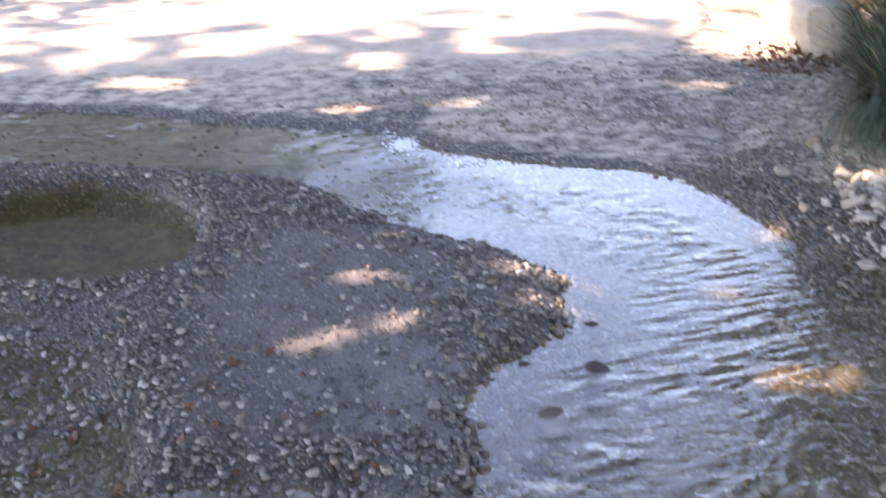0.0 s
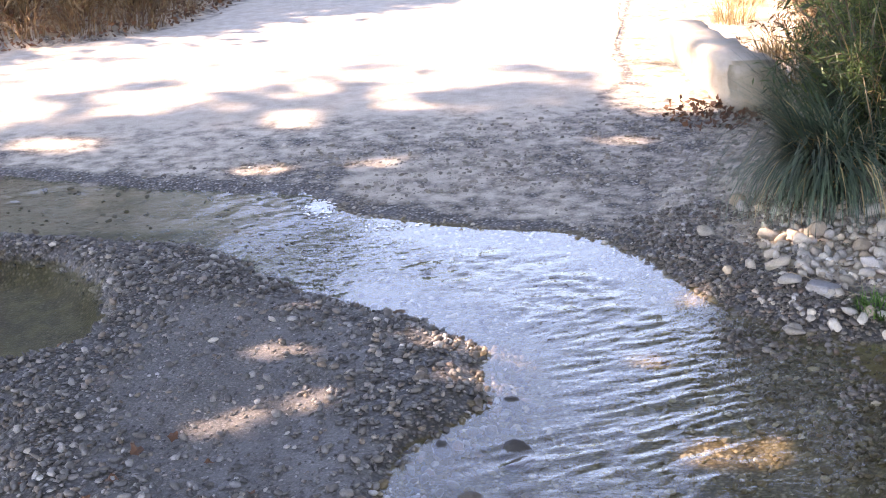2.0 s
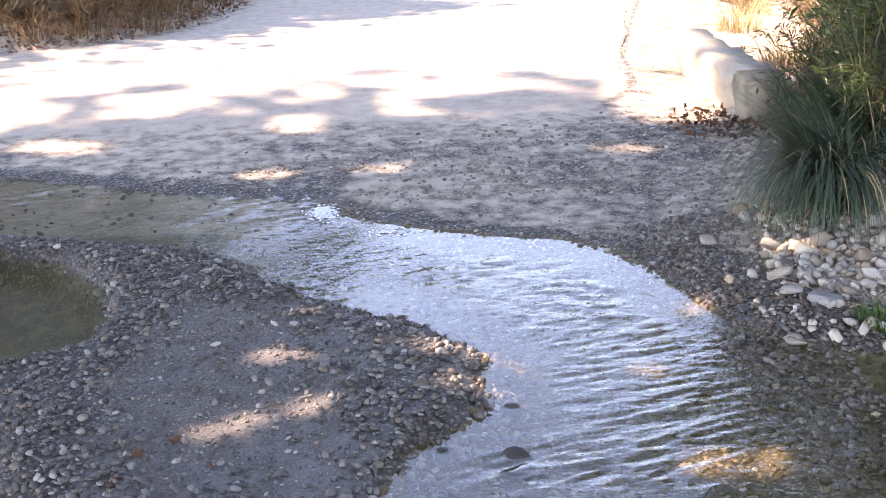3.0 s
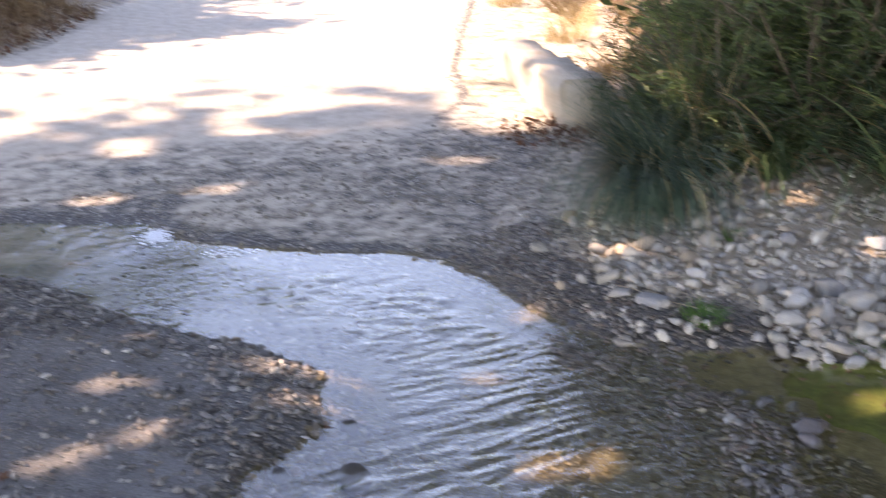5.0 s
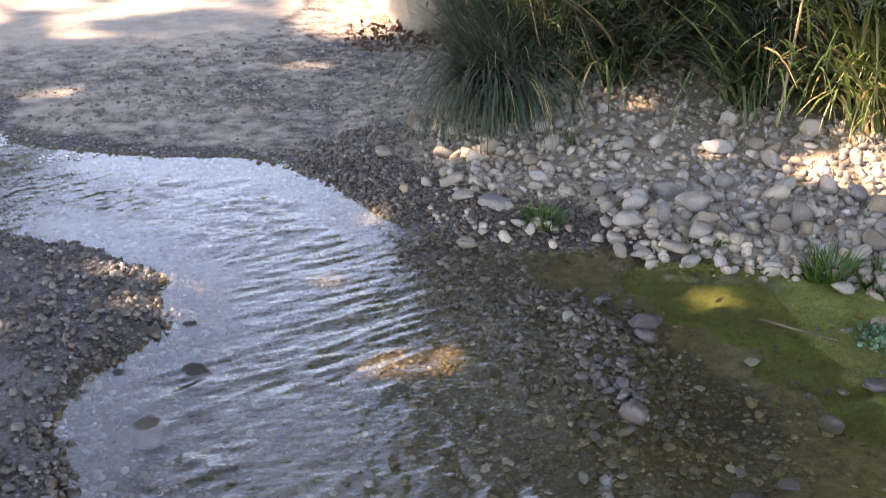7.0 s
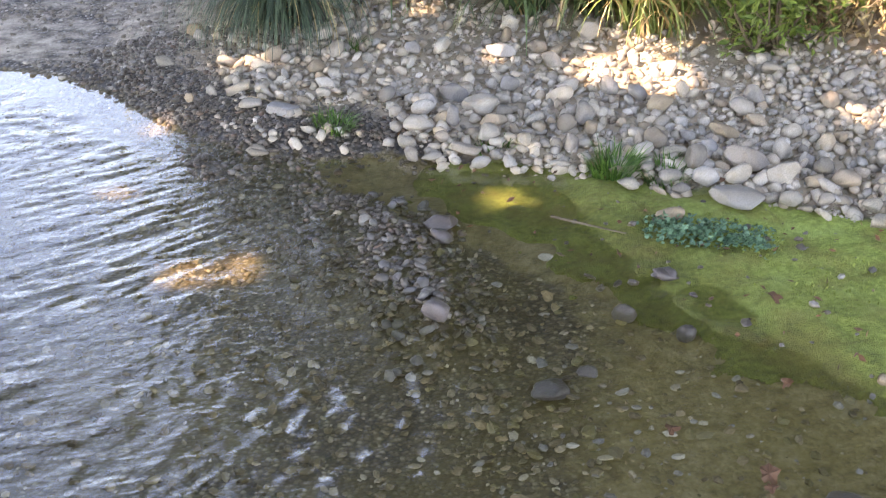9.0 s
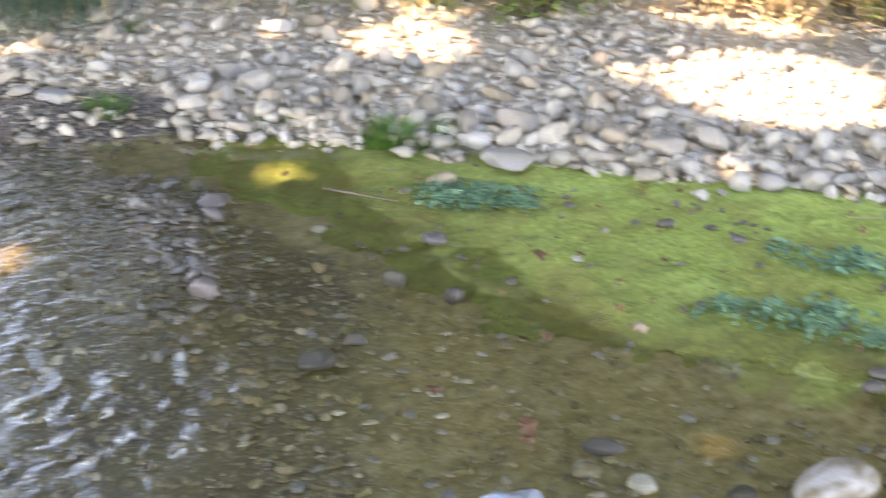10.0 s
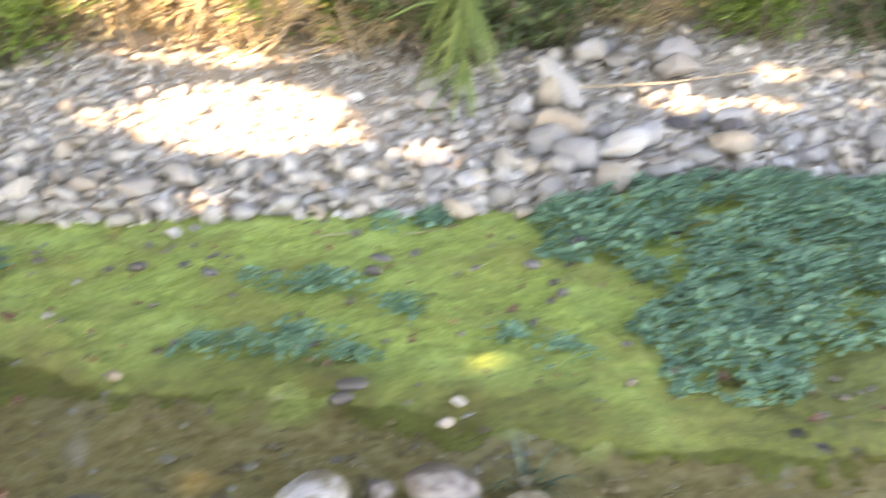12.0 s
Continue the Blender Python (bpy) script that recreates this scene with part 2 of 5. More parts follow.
def stained_material(name, clean, stain, seed):
    """A smooth stone with one clean side and rusty algae stains."""
    m, n, l, p = material(name)
    tc = n.new("ShaderNodeTexCoord").outputs["Object"]
    shift = n.new("ShaderNodeMapping")
    shift.inputs["Location"].default_value = (seed, 1.7 * seed, 0.3)
    l.new(tc, shift.inputs["Vector"])
    patch = noise_node(n, l, 1.3, 2, shift.outputs[0], 0.5)
    fine = noise_node(n, l, 210, 3, where(n))
    c = ramp(n, l, patch, [(0.36, clean), (0.46, tuple((a + b) / 2 for a, b in zip(clean, stain))), (0.56, stain)])
    c = mix(n, l, 0.4, c, ramp(n, l, fine, [(0.35, (0.4, 0.38, 0.35)), (0.65, (1, 1, 1))]), "MULTIPLY")
    l.new(c, p.inputs["Base Color"])
    p.inputs["Roughness"].default_value = 0.5
    bump(n, l, p, maths(n, l, "ADD", patch, maths(n, l, "MULTIPLY", fine, 0.3)), 0.4, 0.006)
    return m


mat_pool_white = stained_material("stained_white_stone", (0.27, 0.26, 0.25), (0.13, 0.10, 0.06), 3.1)
mat_pool_brown = stained_material("stained_brown_stone", (0.22, 0.19, 0.17), (0.075, 0.055, 0.04), 5.4)
mat_pool_ochre = stained_material("stained_ochre_stone", (0.23, 0.20, 0.14), (0.13, 0.10, 0.055), 8.2)


def ground_material():
    """zones: r road slab, g moss, b wet gravel and bed, a dry soil; extra: r sand, g straw, b damp, a silt."""
    m, n, l, p = material("ground_mix")
    pos = where(n)
    za, zb = n.new("ShaderNodeVertexColor"), n.new("ShaderNodeVertexColor")
    za.layer_name, zb.layer_name = "zones", "extra"
    sa, sb = n.new("ShaderNodeSeparateColor"), n.new("ShaderNodeSeparateColor")
    l.new(za.outputs[0], sa.inputs[0])
    l.new(zb.outputs[0], sb.inputs[0])
    grit = noise_node(n, l, 120, 4, pos)
    mid = noise_node(n, l, 14, 5, pos)
    wide = noise_node(n, l, 2.2, 4, pos)
    vor = n.new("ShaderNodeTexVoronoi")
    vor.inputs["Scale"].default_value = 88
    l.new(pos, vor.inputs["Vector"])
    cell = n.new("ShaderNodeSeparateColor")
    l.new(vor.outputs["Color"], cell.inputs[0])
    edge = ramp(n, l, vor.outputs["Distance"], [(0.25, (1, 1, 1)), (0.62, (0.0, 0.0, 0.0))])
    gravel = mix(n, l, 1.0, ramp(n, l, cell.outputs[0], DULL), ramp(n, l, edge, [(0.0, (0.35, 0.33, 0.3)), (1.0, (1, 1, 1))]), "MULTIPLY")
    bed = mix(n, l, 1.0, ramp(n, l, cell.outputs[1], BED), ramp(n, l, edge, [(0.0, (0.4, 0.36, 0.25)), (1.0, (1, 1, 1))]), "MULTIPLY")
    bed = mix(n, l, ramp(n, l, wide, [(0.42, (0, 0, 0)), (0.62, (1, 1, 1))]), bed, mix(n, l, 0.6, bed, (0.16, 0.125, 0.035)))
    sand = ramp(n, l, grit, [(0.3, (0.11, 0.105, 0.10)), (0.5, (0.18, 0.17, 0.165)), (0.72, (0.29, 0.275, 0.26))])
    sand = mix(n, l, 0.5, sand, ramp(n, l, mid, [(0.3, (0.14, 0.13, 0.12)), (0.7, (0.32, 0.31, 0.29))]))
    small = n.new("ShaderNodeTexVoronoi")
    small.inputs["Scale"].default_value = 150
    l.new(pos, small.inputs["Vector"])
    speck = n.new("ShaderNodeSeparateColor")
    l.new(small.outputs["Color"], speck.inputs[0])
    sand = mix(n, l, 0.5, sand, mix(n, l, 1.0, ramp(n, l, speck.outputs[0], DULL), ramp(n, l, small.outputs["Distance"], [(0.2, (1, 1, 1)), (0.6, (0.4, 0.38, 0.36))]), "MULTIPLY"))
    slab = ramp(n, l, grit, [(0.3, (0.32, 0.268, 0.205)), (0.7, (0.52, 0.45, 0.365))])
    slab = mix(n, l, 0.55, slab, ramp(n, l, mid, [(0.3, (0.27, 0.228, 0.18)), (0.7, (0.53, 0.47, 0.39))]))
    soil = ramp(n, l, mid, [(0.25, (0.30, 0.23, 0.16)), (0.5, (0.46, 0.37, 0.27)), (0.75, (0.58, 0.49, 0.38))])
    soil = mix(n, l, 0.15, soil, gravel)
    tuft = noise_node(n, l, 75, 6, pos, 0.75)
    moss = ramp(n, l, tuft, [(0.25, (0.115, 0.15, 0.032)), (0.5, (0.31, 0.375, 0.095)), (0.75, (0.60, 0.66, 0.26))])
    moss = mix(n, l, ramp(n, l, noise_node(n, l, 6, 6, pos, 0.7), [(0.44, (0, 0, 0)), (0.60, (0.85, 0.85, 0.85))]), moss,
               mix(n, l, 0.6, moss, (0.25, 0.20, 0.06)))
    moss = mix(n, l, ramp(n, l, noise_node(n, l, 24, 4, pos), [(0.5, (0, 0, 0)), (0.72, (0.7, 0.7, 0.7))]), moss, mix(n, l, 1.0, moss, (0.36, 0.40, 0.25), "MULTIPLY"))
    straw = ramp(n, l, noise_node(n, l, 12, 6, pos, 0.7), [(0.34, (0.10, 0.075, 0.046)), (0.46, (0.27, 0.22, 0.15)), (0.58, (0.46, 0.40, 0.31))])

    def softened(w):
        return ramp(n, l, maths(n, l, "ADD", w, maths(n, l, "MULTIPLY", maths(n, l, "SUBTRACT", mid, 0.5), 0.9)), [(0.32, (0, 0, 0)), (0.62, (1, 1, 1))])

    c = gravel
    c = mix(n, l, softened(za.outputs["Alpha"]), c, soil)
    c = mix(n, l, softened(sb.outputs[0]), c, sand)
    c = mix(n, l, softened(sa.outputs[0]), c, slab)
    c = mix(n, l, softened(sb.outputs[1]), c, straw)
    c = mix(n, l, softened(sa.outputs[2]), c, bed)
    silt = ramp(n, l, noise_node(n, l, 30, 5, pos, 0.65), [(0.3, (0.125, 0.095, 0.026)), (0.5, (0.285, 0.225, 0.088)), (0.75, (0.47, 0.41, 0.24))])
    c = mix(n, l, maths(n, l, "MULTIPLY", softened(zb.outputs["Alpha"]), 0.85), c, silt)
    c = mix(n, l, softened(sa.outputs[1]), c, moss)
    damp = softened(sb.outputs[2])
    c = mix(n, l, damp, c, mix(n, l, 1.0, c, (0.62, 0.60, 0.58), "MULTIPLY"))
    l.new(c, p.inputs["Base Color"])
    l.new(ramp(n, l, damp, [(0, (0.9, 0.9, 0.9)), (1, (0.5, 0.5, 0.5))]), p.inputs["Roughness"])
    h = maths(n, l, "ADD", maths(n, l, "MULTIPLY", edge, maths(n, l, "MULTIPLY", maths(n, l, "SUBTRACT", 1.0, sa.outputs[1], True), 0.6)), maths(n, l, "ADD", maths(n, l, "MULTIPLY", grit, 0.3), maths(n, l, "MULTIPLY", tuft, 0.8)))
    bump(n, l, p, h, 0.4, 0.005)
    return m


def water_material():
    m, n, l, p = material("clear_water")
    pos = where(n)
    flow = n.new("ShaderNodeVertexColor")
    flow.layer_name = "flow"
    s = n.new("ShaderNodeSeparateColor")
    l.new(flow.outputs[0], s.inputs[0])
    stretch = n.new("ShaderNodeMapping")
    stretch.inputs["Scale"].default_value = (0.8, 1.3, 1.0)
    l.new(pos, stretch.inputs["Vector"])
    h = maths(n, l, "ADD", noise_node(n, l, 30, 1, stretch.outputs[0]), maths(n, l, "MULTIPLY", noise_node(n, l, 48, 1, stretch.outputs[0]), 0.12))
    shine, clear, skin = n.new("ShaderNodeBsdfGlossy"), n.new("ShaderNodeBsdfTransparent"), n.new("ShaderNodeLayerWeight")
    shine.inputs["Roughness"].default_value = 0.07
    clear.inputs[0].default_value = (0.93, 0.93, 0.86, 1)
    skin.inputs["Blend"].default_value = 0.5
    b = n.new("ShaderNodeBump")
    b.inputs["Strength"].default_value, b.inputs["Distance"].default_value = 0.24, 0.01
    l.new(maths(n, l, "MULTIPLY", h, s.outputs[0]), b.inputs["Height"])
    l.new(b.outputs[0], shine.inputs["Normal"])
    l.new(b.outputs[0], skin.inputs["Normal"])
    gloss = maths(n, l, "ADD", maths(n, l, "MULTIPLY", maths(n, l, "POWER", skin.outputs["Facing"], 4.2), 0.98), 0.02)
    both = n.new("ShaderNodeMixShader")
    l.new(gloss, both.inputs[0])
    l.new(clear.outputs[0], both.inputs[1])
    l.new(shine.outputs[0], both.inputs[2])
    l.new(both.outputs[0], n["Material Output"].inputs[0])
    return m


def leaf_material(name, dark, light, glow=0.3, rough=0.5, island=True):
    m, n, l, p = material(name)
    pick = n.new("ShaderNodeNewGeometry").outputs["Random Per Island"]
    c = ramp(n, l, pick, [(0.0, dark), (0.6, tuple((a + b) / 2 for a, b in zip(dark, light))), (1.0, light)])
    c = mix(n, l, 0.3, c, ramp(n, l, noise_node(n, l, 40, 3, where(n)), [(0.3, (0.5, 0.45, 0.4)), (0.7, (1, 1, 1))]), "MULTIPLY")
    l.new(c, p.inputs["Base Color"])
    p.inputs["Roughness"].default_value = rough
    if glow:
        t = n.new("ShaderNodeBsdfTranslucent")
        l.new(c, t.inputs[0])
        s = n.new("ShaderNodeMixShader")
        s.inputs[0].default_value = glow
        l.new(p.outputs[0], s.inputs[1])
        l.new(t.outputs[0], s.inputs[2])
        l.new(s.outputs[0], n["Material Output"].inputs[0])
    return m


def bark_material(name, dark, light):
    m, n, l, p = material(name)
    c = noise_node(n, l, 18, 6, where(n), 0.7)
    l.new(ramp(n, l, c, [(0.3, dark), (0.7, light)]), p.inputs["Base Color"])
    p.inputs["Roughness"].default_value = 0.9
    bump(n, l, p, c, 0.8, 0.02)
    return m


def moss_material():
    m, n, l, p = material("moss_mat")
    pos = where(n)
    tuft = noise_node(n, l, 62, 6, pos, 0.7)
    c = ramp(n, l, tuft, [(0.26, (0.12, 0.155, 0.026)), (0.48, (0.235, 0.31, 0.055)), (0.72, (0.39, 0.49, 0.13))])
    c = mix(n, l, ramp(n, l, noise_node(n, l, 8, 5, pos, 0.65), [(0.50, (0, 0, 0)), (0.64, (0.6, 0.6, 0.6))]), c, mix(n, l, 0.55, c, (0.36, 0.48, 0.14)))
    c = mix(n, l, ramp(n, l, noise_node(n, l, 3.2, 6, pos, 0.7), [(0.47, (0, 0, 0)), (0.60, (0.85, 0.85, 0.85))]), c, mix(n, l, 0.6, c, (0.22, 0.175, 0.04)))
    c = mix(n, l, ramp(n, l, noise_node(n, l, 26, 4, pos), [(0.54, (0, 0, 0)), (0.72, (0.6, 0.6, 0.6))]), c, mix(n, l, 1.0, c, (0.45, 0.48, 0.3), "MULTIPLY"))
    # darker moss: submerged parts, and some shade put into the colour
    soak_shade = n.new("ShaderNodeVertexColor")
    soak_shade.layer_name = "soak_shade"
    wet = n.new("ShaderNodeSeparateColor")
    l.new(soak_shade.outputs[0], wet.inputs[0])
    c = mix(n, l, wet.outputs[0], c, mix(n, l, 1.0, c, (0.42, 0.36, 0.26), "MULTIPLY"))
    l.new(c, p.inputs["Base Color"])
    p.inputs["Roughness"].default_value = 0.85
    bump(n, l, p, maths(n, l, "ADD", tuft, noise_node(n, l, 240, 3, pos)), 0.9, 0.008)
    return m


mat_moss = moss_material()
mat_ground = ground_material()
mat_water = water_material()
mat_sedge = leaf_material("blue_green_sedge", (0.014, 0.036, 0.024), (0.10, 0.16, 0.10), 0.2)
mat_reed = leaf_material("reed_leaf", (0.09, 0.15, 0.04), (0.28, 0.34, 0.11), 0.35)
mat_blade = leaf_material("broad_blade", (0.03, 0.07, 0.03), (0.16, 0.24, 0.10), 0.3)
mat_straw = leaf_material("straw", (0.25, 0.17, 0.08), (0.55, 0.44, 0.24), 0.2, 0.8)
mat_shrub = leaf_material("dark_shrub_leaf", (0.024, 0.046, 0.015), (0.115, 0.17, 0.055), 0.3)
mat_fresh = leaf_material("fresh_shrub_leaf", (0.06, 0.12, 0.02), (0.22, 0.32, 0.07), 0.35)
mat_grey_leaf = leaf_material("grey_willow_leaf", (0.14, 0.17, 0.12), (0.32, 0.36, 0.27), 0.25)
mat_cress = leaf_material("cress_leaf", (0.045, 0.13, 0.075), (0.17, 0.34, 0.205), 0.2, 0.45)
mat_grass = leaf_material("bank_grass", (0.03, 0.10, 0.02), (0.12, 0.26, 0.05), 0.3)
mat_moss_tip = leaf_material("moss_tip", (0.12, 0.16, 0.02), (0.36, 0.43, 0.10), 0.3, 0.8)
mat_tree = leaf_material("tree_leaf", (0.03, 0.06, 0.015), (0.10, 0.15, 0.04), 0.25)
mat_dead_leaf = leaf_material("dead_leaf", (0.06, 0.032, 0.02), (0.22, 0.095, 0.045), 0.15, 0.7)
mat_bark = bark_material("bark", (0.06, 0.045, 0.03), (0.20, 0.16, 0.11))
mat_twig = bark_material("dry_twig", (0.20, 0.14, 0.08), (0.42, 0.33, 0.22))
mat_brush = leaf_material("dry_brush", (0.10, 0.055, 0.025), (0.34, 0.22, 0.11), 0.2, 0.8)
mat_crack = bark_material("crack_soil", (0.05, 0.035, 0.02), (0.16, 0.11, 0.07))


mat_foam, foam_nodes, foam_links, foam_shader = material("white_foam")
foam_links.new(ramp(foam_nodes, foam_links, noise_node(foam_nodes, foam_links, 90, 3, where(foam_nodes)), [(0.3, (0.62, 0.66, 0.72)), (0.7, (0.85, 0.87, 0.9))]), foam_shader.inputs["Base Color"])
foam_shader.inputs["Roughness"].default_value = 0.25

# ---------------- builders ----------------
rng = np.random.default_rng(7)


def mesh_np(name, verts, faces, smooth=True):
    """A mesh from arrays: faces all of one length."""
    verts, faces = np.asarray(verts, np.float32), np.asarray(faces, np.int32)
    me = bpy.data.meshes.new(name)
    k = faces.shape[1]
    me.vertices.add(len(verts))
    me.vertices.foreach_set("co", verts.ravel())
    me.loops.add(faces.size)
    me.loops.foreach_set("vertex_index", faces.ravel())
    me.polygons.add(len(faces))
    me.polygons.foreach_set("loop_start", np.arange(0, faces.size, k, dtype=np.int32))
    me.polygons.foreach_set("loop_total", np.full(len(faces), k, np.int32))
    me.polygons.foreach_set("use_smooth", np.full(len(faces), smooth))
    me.update(calc_edges=True)
    me.validate()
    return me


def thing(name, me, mat, label="", category="", group="", kind="", parent=None):
    ob = new(name, me)
    if me is not None and mat is not None and not me.materials:
        me.materials.append(mat)
    if parent is not None:
        ob.parent = parent
    return tagged(ob, label, category, group, kind)


def ball(levels):
    bm = bmesh.new()
    bmesh.ops.create_icosphere(bm, subdivisions=levels, radius=1.0)
    v = np.array([x.co[:] for x in bm.verts])
    f = np.array([[x.index for x in q.verts] for q in bm.faces])
    bm.free()
    return v, f


def octa():
    """A sphere of 18 corners and 32 faces."""
    bm = bmesh.new()
    tip = [bm.verts.new(c) for c in ((1, 0, 0), (0, 1, 0), (-1, 0, 0), (0, -1, 0), (0, 0, 1), (0, 0, -1))]
    for k in range(4):
        bm.faces.new((tip[k], tip[(k + 1) % 4], tip[4]))
        bm.faces.new((tip[(k + 1) % 4], tip[k], tip[5]))
    bmesh.ops.subdivide_edges(bm, edges=bm.edges[:], cuts=1, use_grid_fill=True)
    bmesh.ops.triangulate(bm, faces=bm.faces[:])
    bm.verts.index_update()
    v = np.array([x.co.normalized()[:] for x in bm.verts])
    f = np.array([[x.index for x in q.verts] for q in bm.faces])
    bm.free()
    return v, f


OCTA, ICO, BALL2, BALL3 = octa(), ball(1), ball(2), ball(3)


def lumpy(v, amount, seed, flats=5, depth=0.7):
    """Rounds a ball into a worn stone: blocky, with soft flats and swells."""
    r = np.random.default_rng(seed)
    q, _ = np.linalg.qr(r.normal(size=(3, 3)))
    w, power = v @ q, r.uniform(2.0, 3.0)
    out = v / (np.abs(w) ** power).sum(1, keepdims=True) ** (1 / power)
    for _ in range(4):
        d = r.normal(size=3)
        d /= np.linalg.norm(d)
        out = out * (1 + amount * r.uniform(-0.35, 0.35) * np.clip(v @ d, 0, 1) ** 2)[:, None]
    for _ in range(flats):
        d = r.normal(size=3)
        d /= np.linalg.norm(d)
        cut = out @ d - r.uniform(0.55, 0.88)
        out = out - depth * np.clip(cut, 0, None)[:, None] * d
    out = out * (1 + 0.025 * np.sin(v @ r.normal(0, 4, 3) + 1) + 0.02 * np.sin(v @ r.normal(0, 7, 3)))[:, None]
    return out / np.abs(out).max(0)


def turned(v, yaw, tip_x, tip_y):
    """Rows of points turned for arrays of angles: v (k,3), angles (n) give (n,k,3)."""
    cz, sz, cx, sx, cy, sy = np.cos(yaw), np.sin(yaw), np.cos(tip_x), np.sin(tip_x), np.cos(tip_y), np.sin(tip_y)
    o, i = np.zeros_like(yaw), np.ones_like(yaw)
    rz = np.array([[cz, -sz, o], [sz, cz, o], [o, o, i]]).transpose(2, 0, 1)
    rx = np.array([[i, o, o], [o, cx, -sx], [o, sx, cx]]).transpose(2, 0, 1)
    ry = np.array([[cy, o, sy], [o, i, o], [-sy, o, cy]]).transpose(2, 0, 1)
    return np.einsum("nij,nkj->nki", rz @ rx @ ry, v)


def pebbles(name, x, y, size, mat, label, category, sink=0.35, base=ICO, flat=0.6, smooth=False, tip=0.25):
    """Many small stones in one mesh, lying on the ground, cut from a few worn shapes."""
    k = len(x)
    kinds = np.stack([lumpy(base[0], 0.8, 400 + j, 6, 0.85) for j in range(12)])
    shape = np.stack([rng.uniform(0.8, 1.4, k), rng.uniform(0.65, 1.0, k), flat * rng.uniform(0.65, 1.3, k)], 1)
    pts = kinds[rng.integers(0, 12, k)] * shape[:, None] * (1 + rng.normal(0, 0.05, (k, len(base[0]), 1)))
    pts = turned(pts, rng.uniform(0, 6.28, k), rng.normal(0, tip, k), rng.normal(0, tip, k)) * (size / 2)[:, None, None]
    pts += np.stack([x, y, ground_z(x, y) + size * flat * (0.5 - sink)], 1)[:, None]
    faces = base[1][None] + (np.arange(k) * len(base[0]))[:, None, None]
    return thing(name, mesh_np(name, pts.reshape(-1, 3), faces.reshape(-1, 3), smooth), mat, label, category, kind="stuff")


def scatter(box, count, keep):
    """Random places in a box, kept with the chance keep(x, y)."""
    x, y = rng.uniform(box[0], box[1], count), rng.uniform(box[2], box[3], count)
    ok = rng.random(count) < keep(x, y)
    return x[ok], y[ok]


def tubes(paths, radii, sides=5):
    """Tapered tubes along paths; arrays of verts and faces."""
    vs, fs, at = [], [], 0
    for path, rad in zip(paths, radii):
        path = np.asarray(path, float)
        k = len(path)
        rad = np.linspace(rad[0], rad[1], k)
        d = np.gradient(path, axis=0)
        d /= np.linalg.norm(d, axis=1, keepdims=True) + 1e-9
        side = np.cross(d, (0.31, 0.17, 0.93))
        side /= np.linalg.norm(side, axis=1, keepdims=True) + 1e-9
        up = np.cross(side, d)
        a = np.linspace(0, 2 * np.pi, sides, endpoint=False)
        ring = path[:, None] + rad[:, None, None] * (np.cos(a)[None, :, None] * side[:, None] + np.sin(a)[None, :, None] * up[:, None])
        vs.append(ring.reshape(-1, 3))
        i = np.arange(k - 1)[:, None] * sides
        j, j2 = np.arange(sides)[None], (np.arange(sides)[None] + 1) % sides
        fs.append(np.stack([i + j, i + j2, i + sides + j2, i + sides + j], -1).reshape(-1, 4) + at)
        at += k * sides
    return np.concatenate(vs), np.concatenate(fs)


def blades(base, heading, length, droop, width, segments=5, lift=1.15):
    """Grass blades as bowed tapering strips: base (n,3), heading angle, length, droop."""
    k = len(base)
    s = np.linspace(0, 1, segments + 1)[None]
    climb = lift - droop[:, None] * s
    step_len = length[:, None] / segments
    dz, dr = np.sin(climb) * step_len, np.cos(climb) * step_len
    z, r = np.cumsum(dz, 1) - dz, np.cumsum(dr, 1) - dr
    hx, hy = np.cos(heading)[:, None], np.sin(heading)[:, None]
    mid = np.stack([base[:, :1] + r * hx, base[:, 1:2] + r * hy, base[:, 2:3] + z], -1)
    w = width[:, None] / 2 * (1 - s**1.6) + 0.0006
    fold = np.stack([-hy * w, hx * w, 0.25 * w], -1)
    v = np.stack([mid - fold, mid + fold], 2).reshape(k, -1, 3)
    q = np.array([[2 * i, 2 * i + 1, 2 * i + 3, 2 * i + 2] for i in range(segments)])
    return v.reshape(-1, 3), (q[None] + (np.arange(k) * 2 * (segments + 1))[:, None, None]).reshape(-1, 4)


def leaves(at, length, width, way=None, spread=1.0):
    """Small bent leaves: diamonds of two triangles pairs, each an island."""
    k = len(at)
    d = rng.normal(size=(k, 3)) * spread
    if way is not None:
        d = d + way
    d /= np.linalg.norm(d, axis=1, keepdims=True) + 1e-9
    e = np.cross(d, rng.normal(size=(k, 3)))
    e /= np.linalg.norm(e, axis=1, keepdims=True) + 1e-9
    u = np.cross(d, e)
    L, W = np.asarray(length)[:, None], np.asarray(width)[:, None]
    v = np.stack([at, at + d * L * 0.5 + e * W * 0.5 + u * W * 0.12, at + d * L - u * L * 0.12, at + d * L * 0.5 - e * W * 0.5 + u * W * 0.12], 1)
    f = (np.array([[0, 1, 2], [0, 2, 3]])[None] + (np.arange(k) * 4)[:, None, None]).reshape(-1, 3)
    return v.reshape(-1, 3), f


def joined(*sets):
    vs, fs, at = [], [], 0
    for v, f in sets:
        vs.append(v)
        fs.append(f + at)
        at += len(v)
    return np.concatenate(vs), np.concatenate(fs)


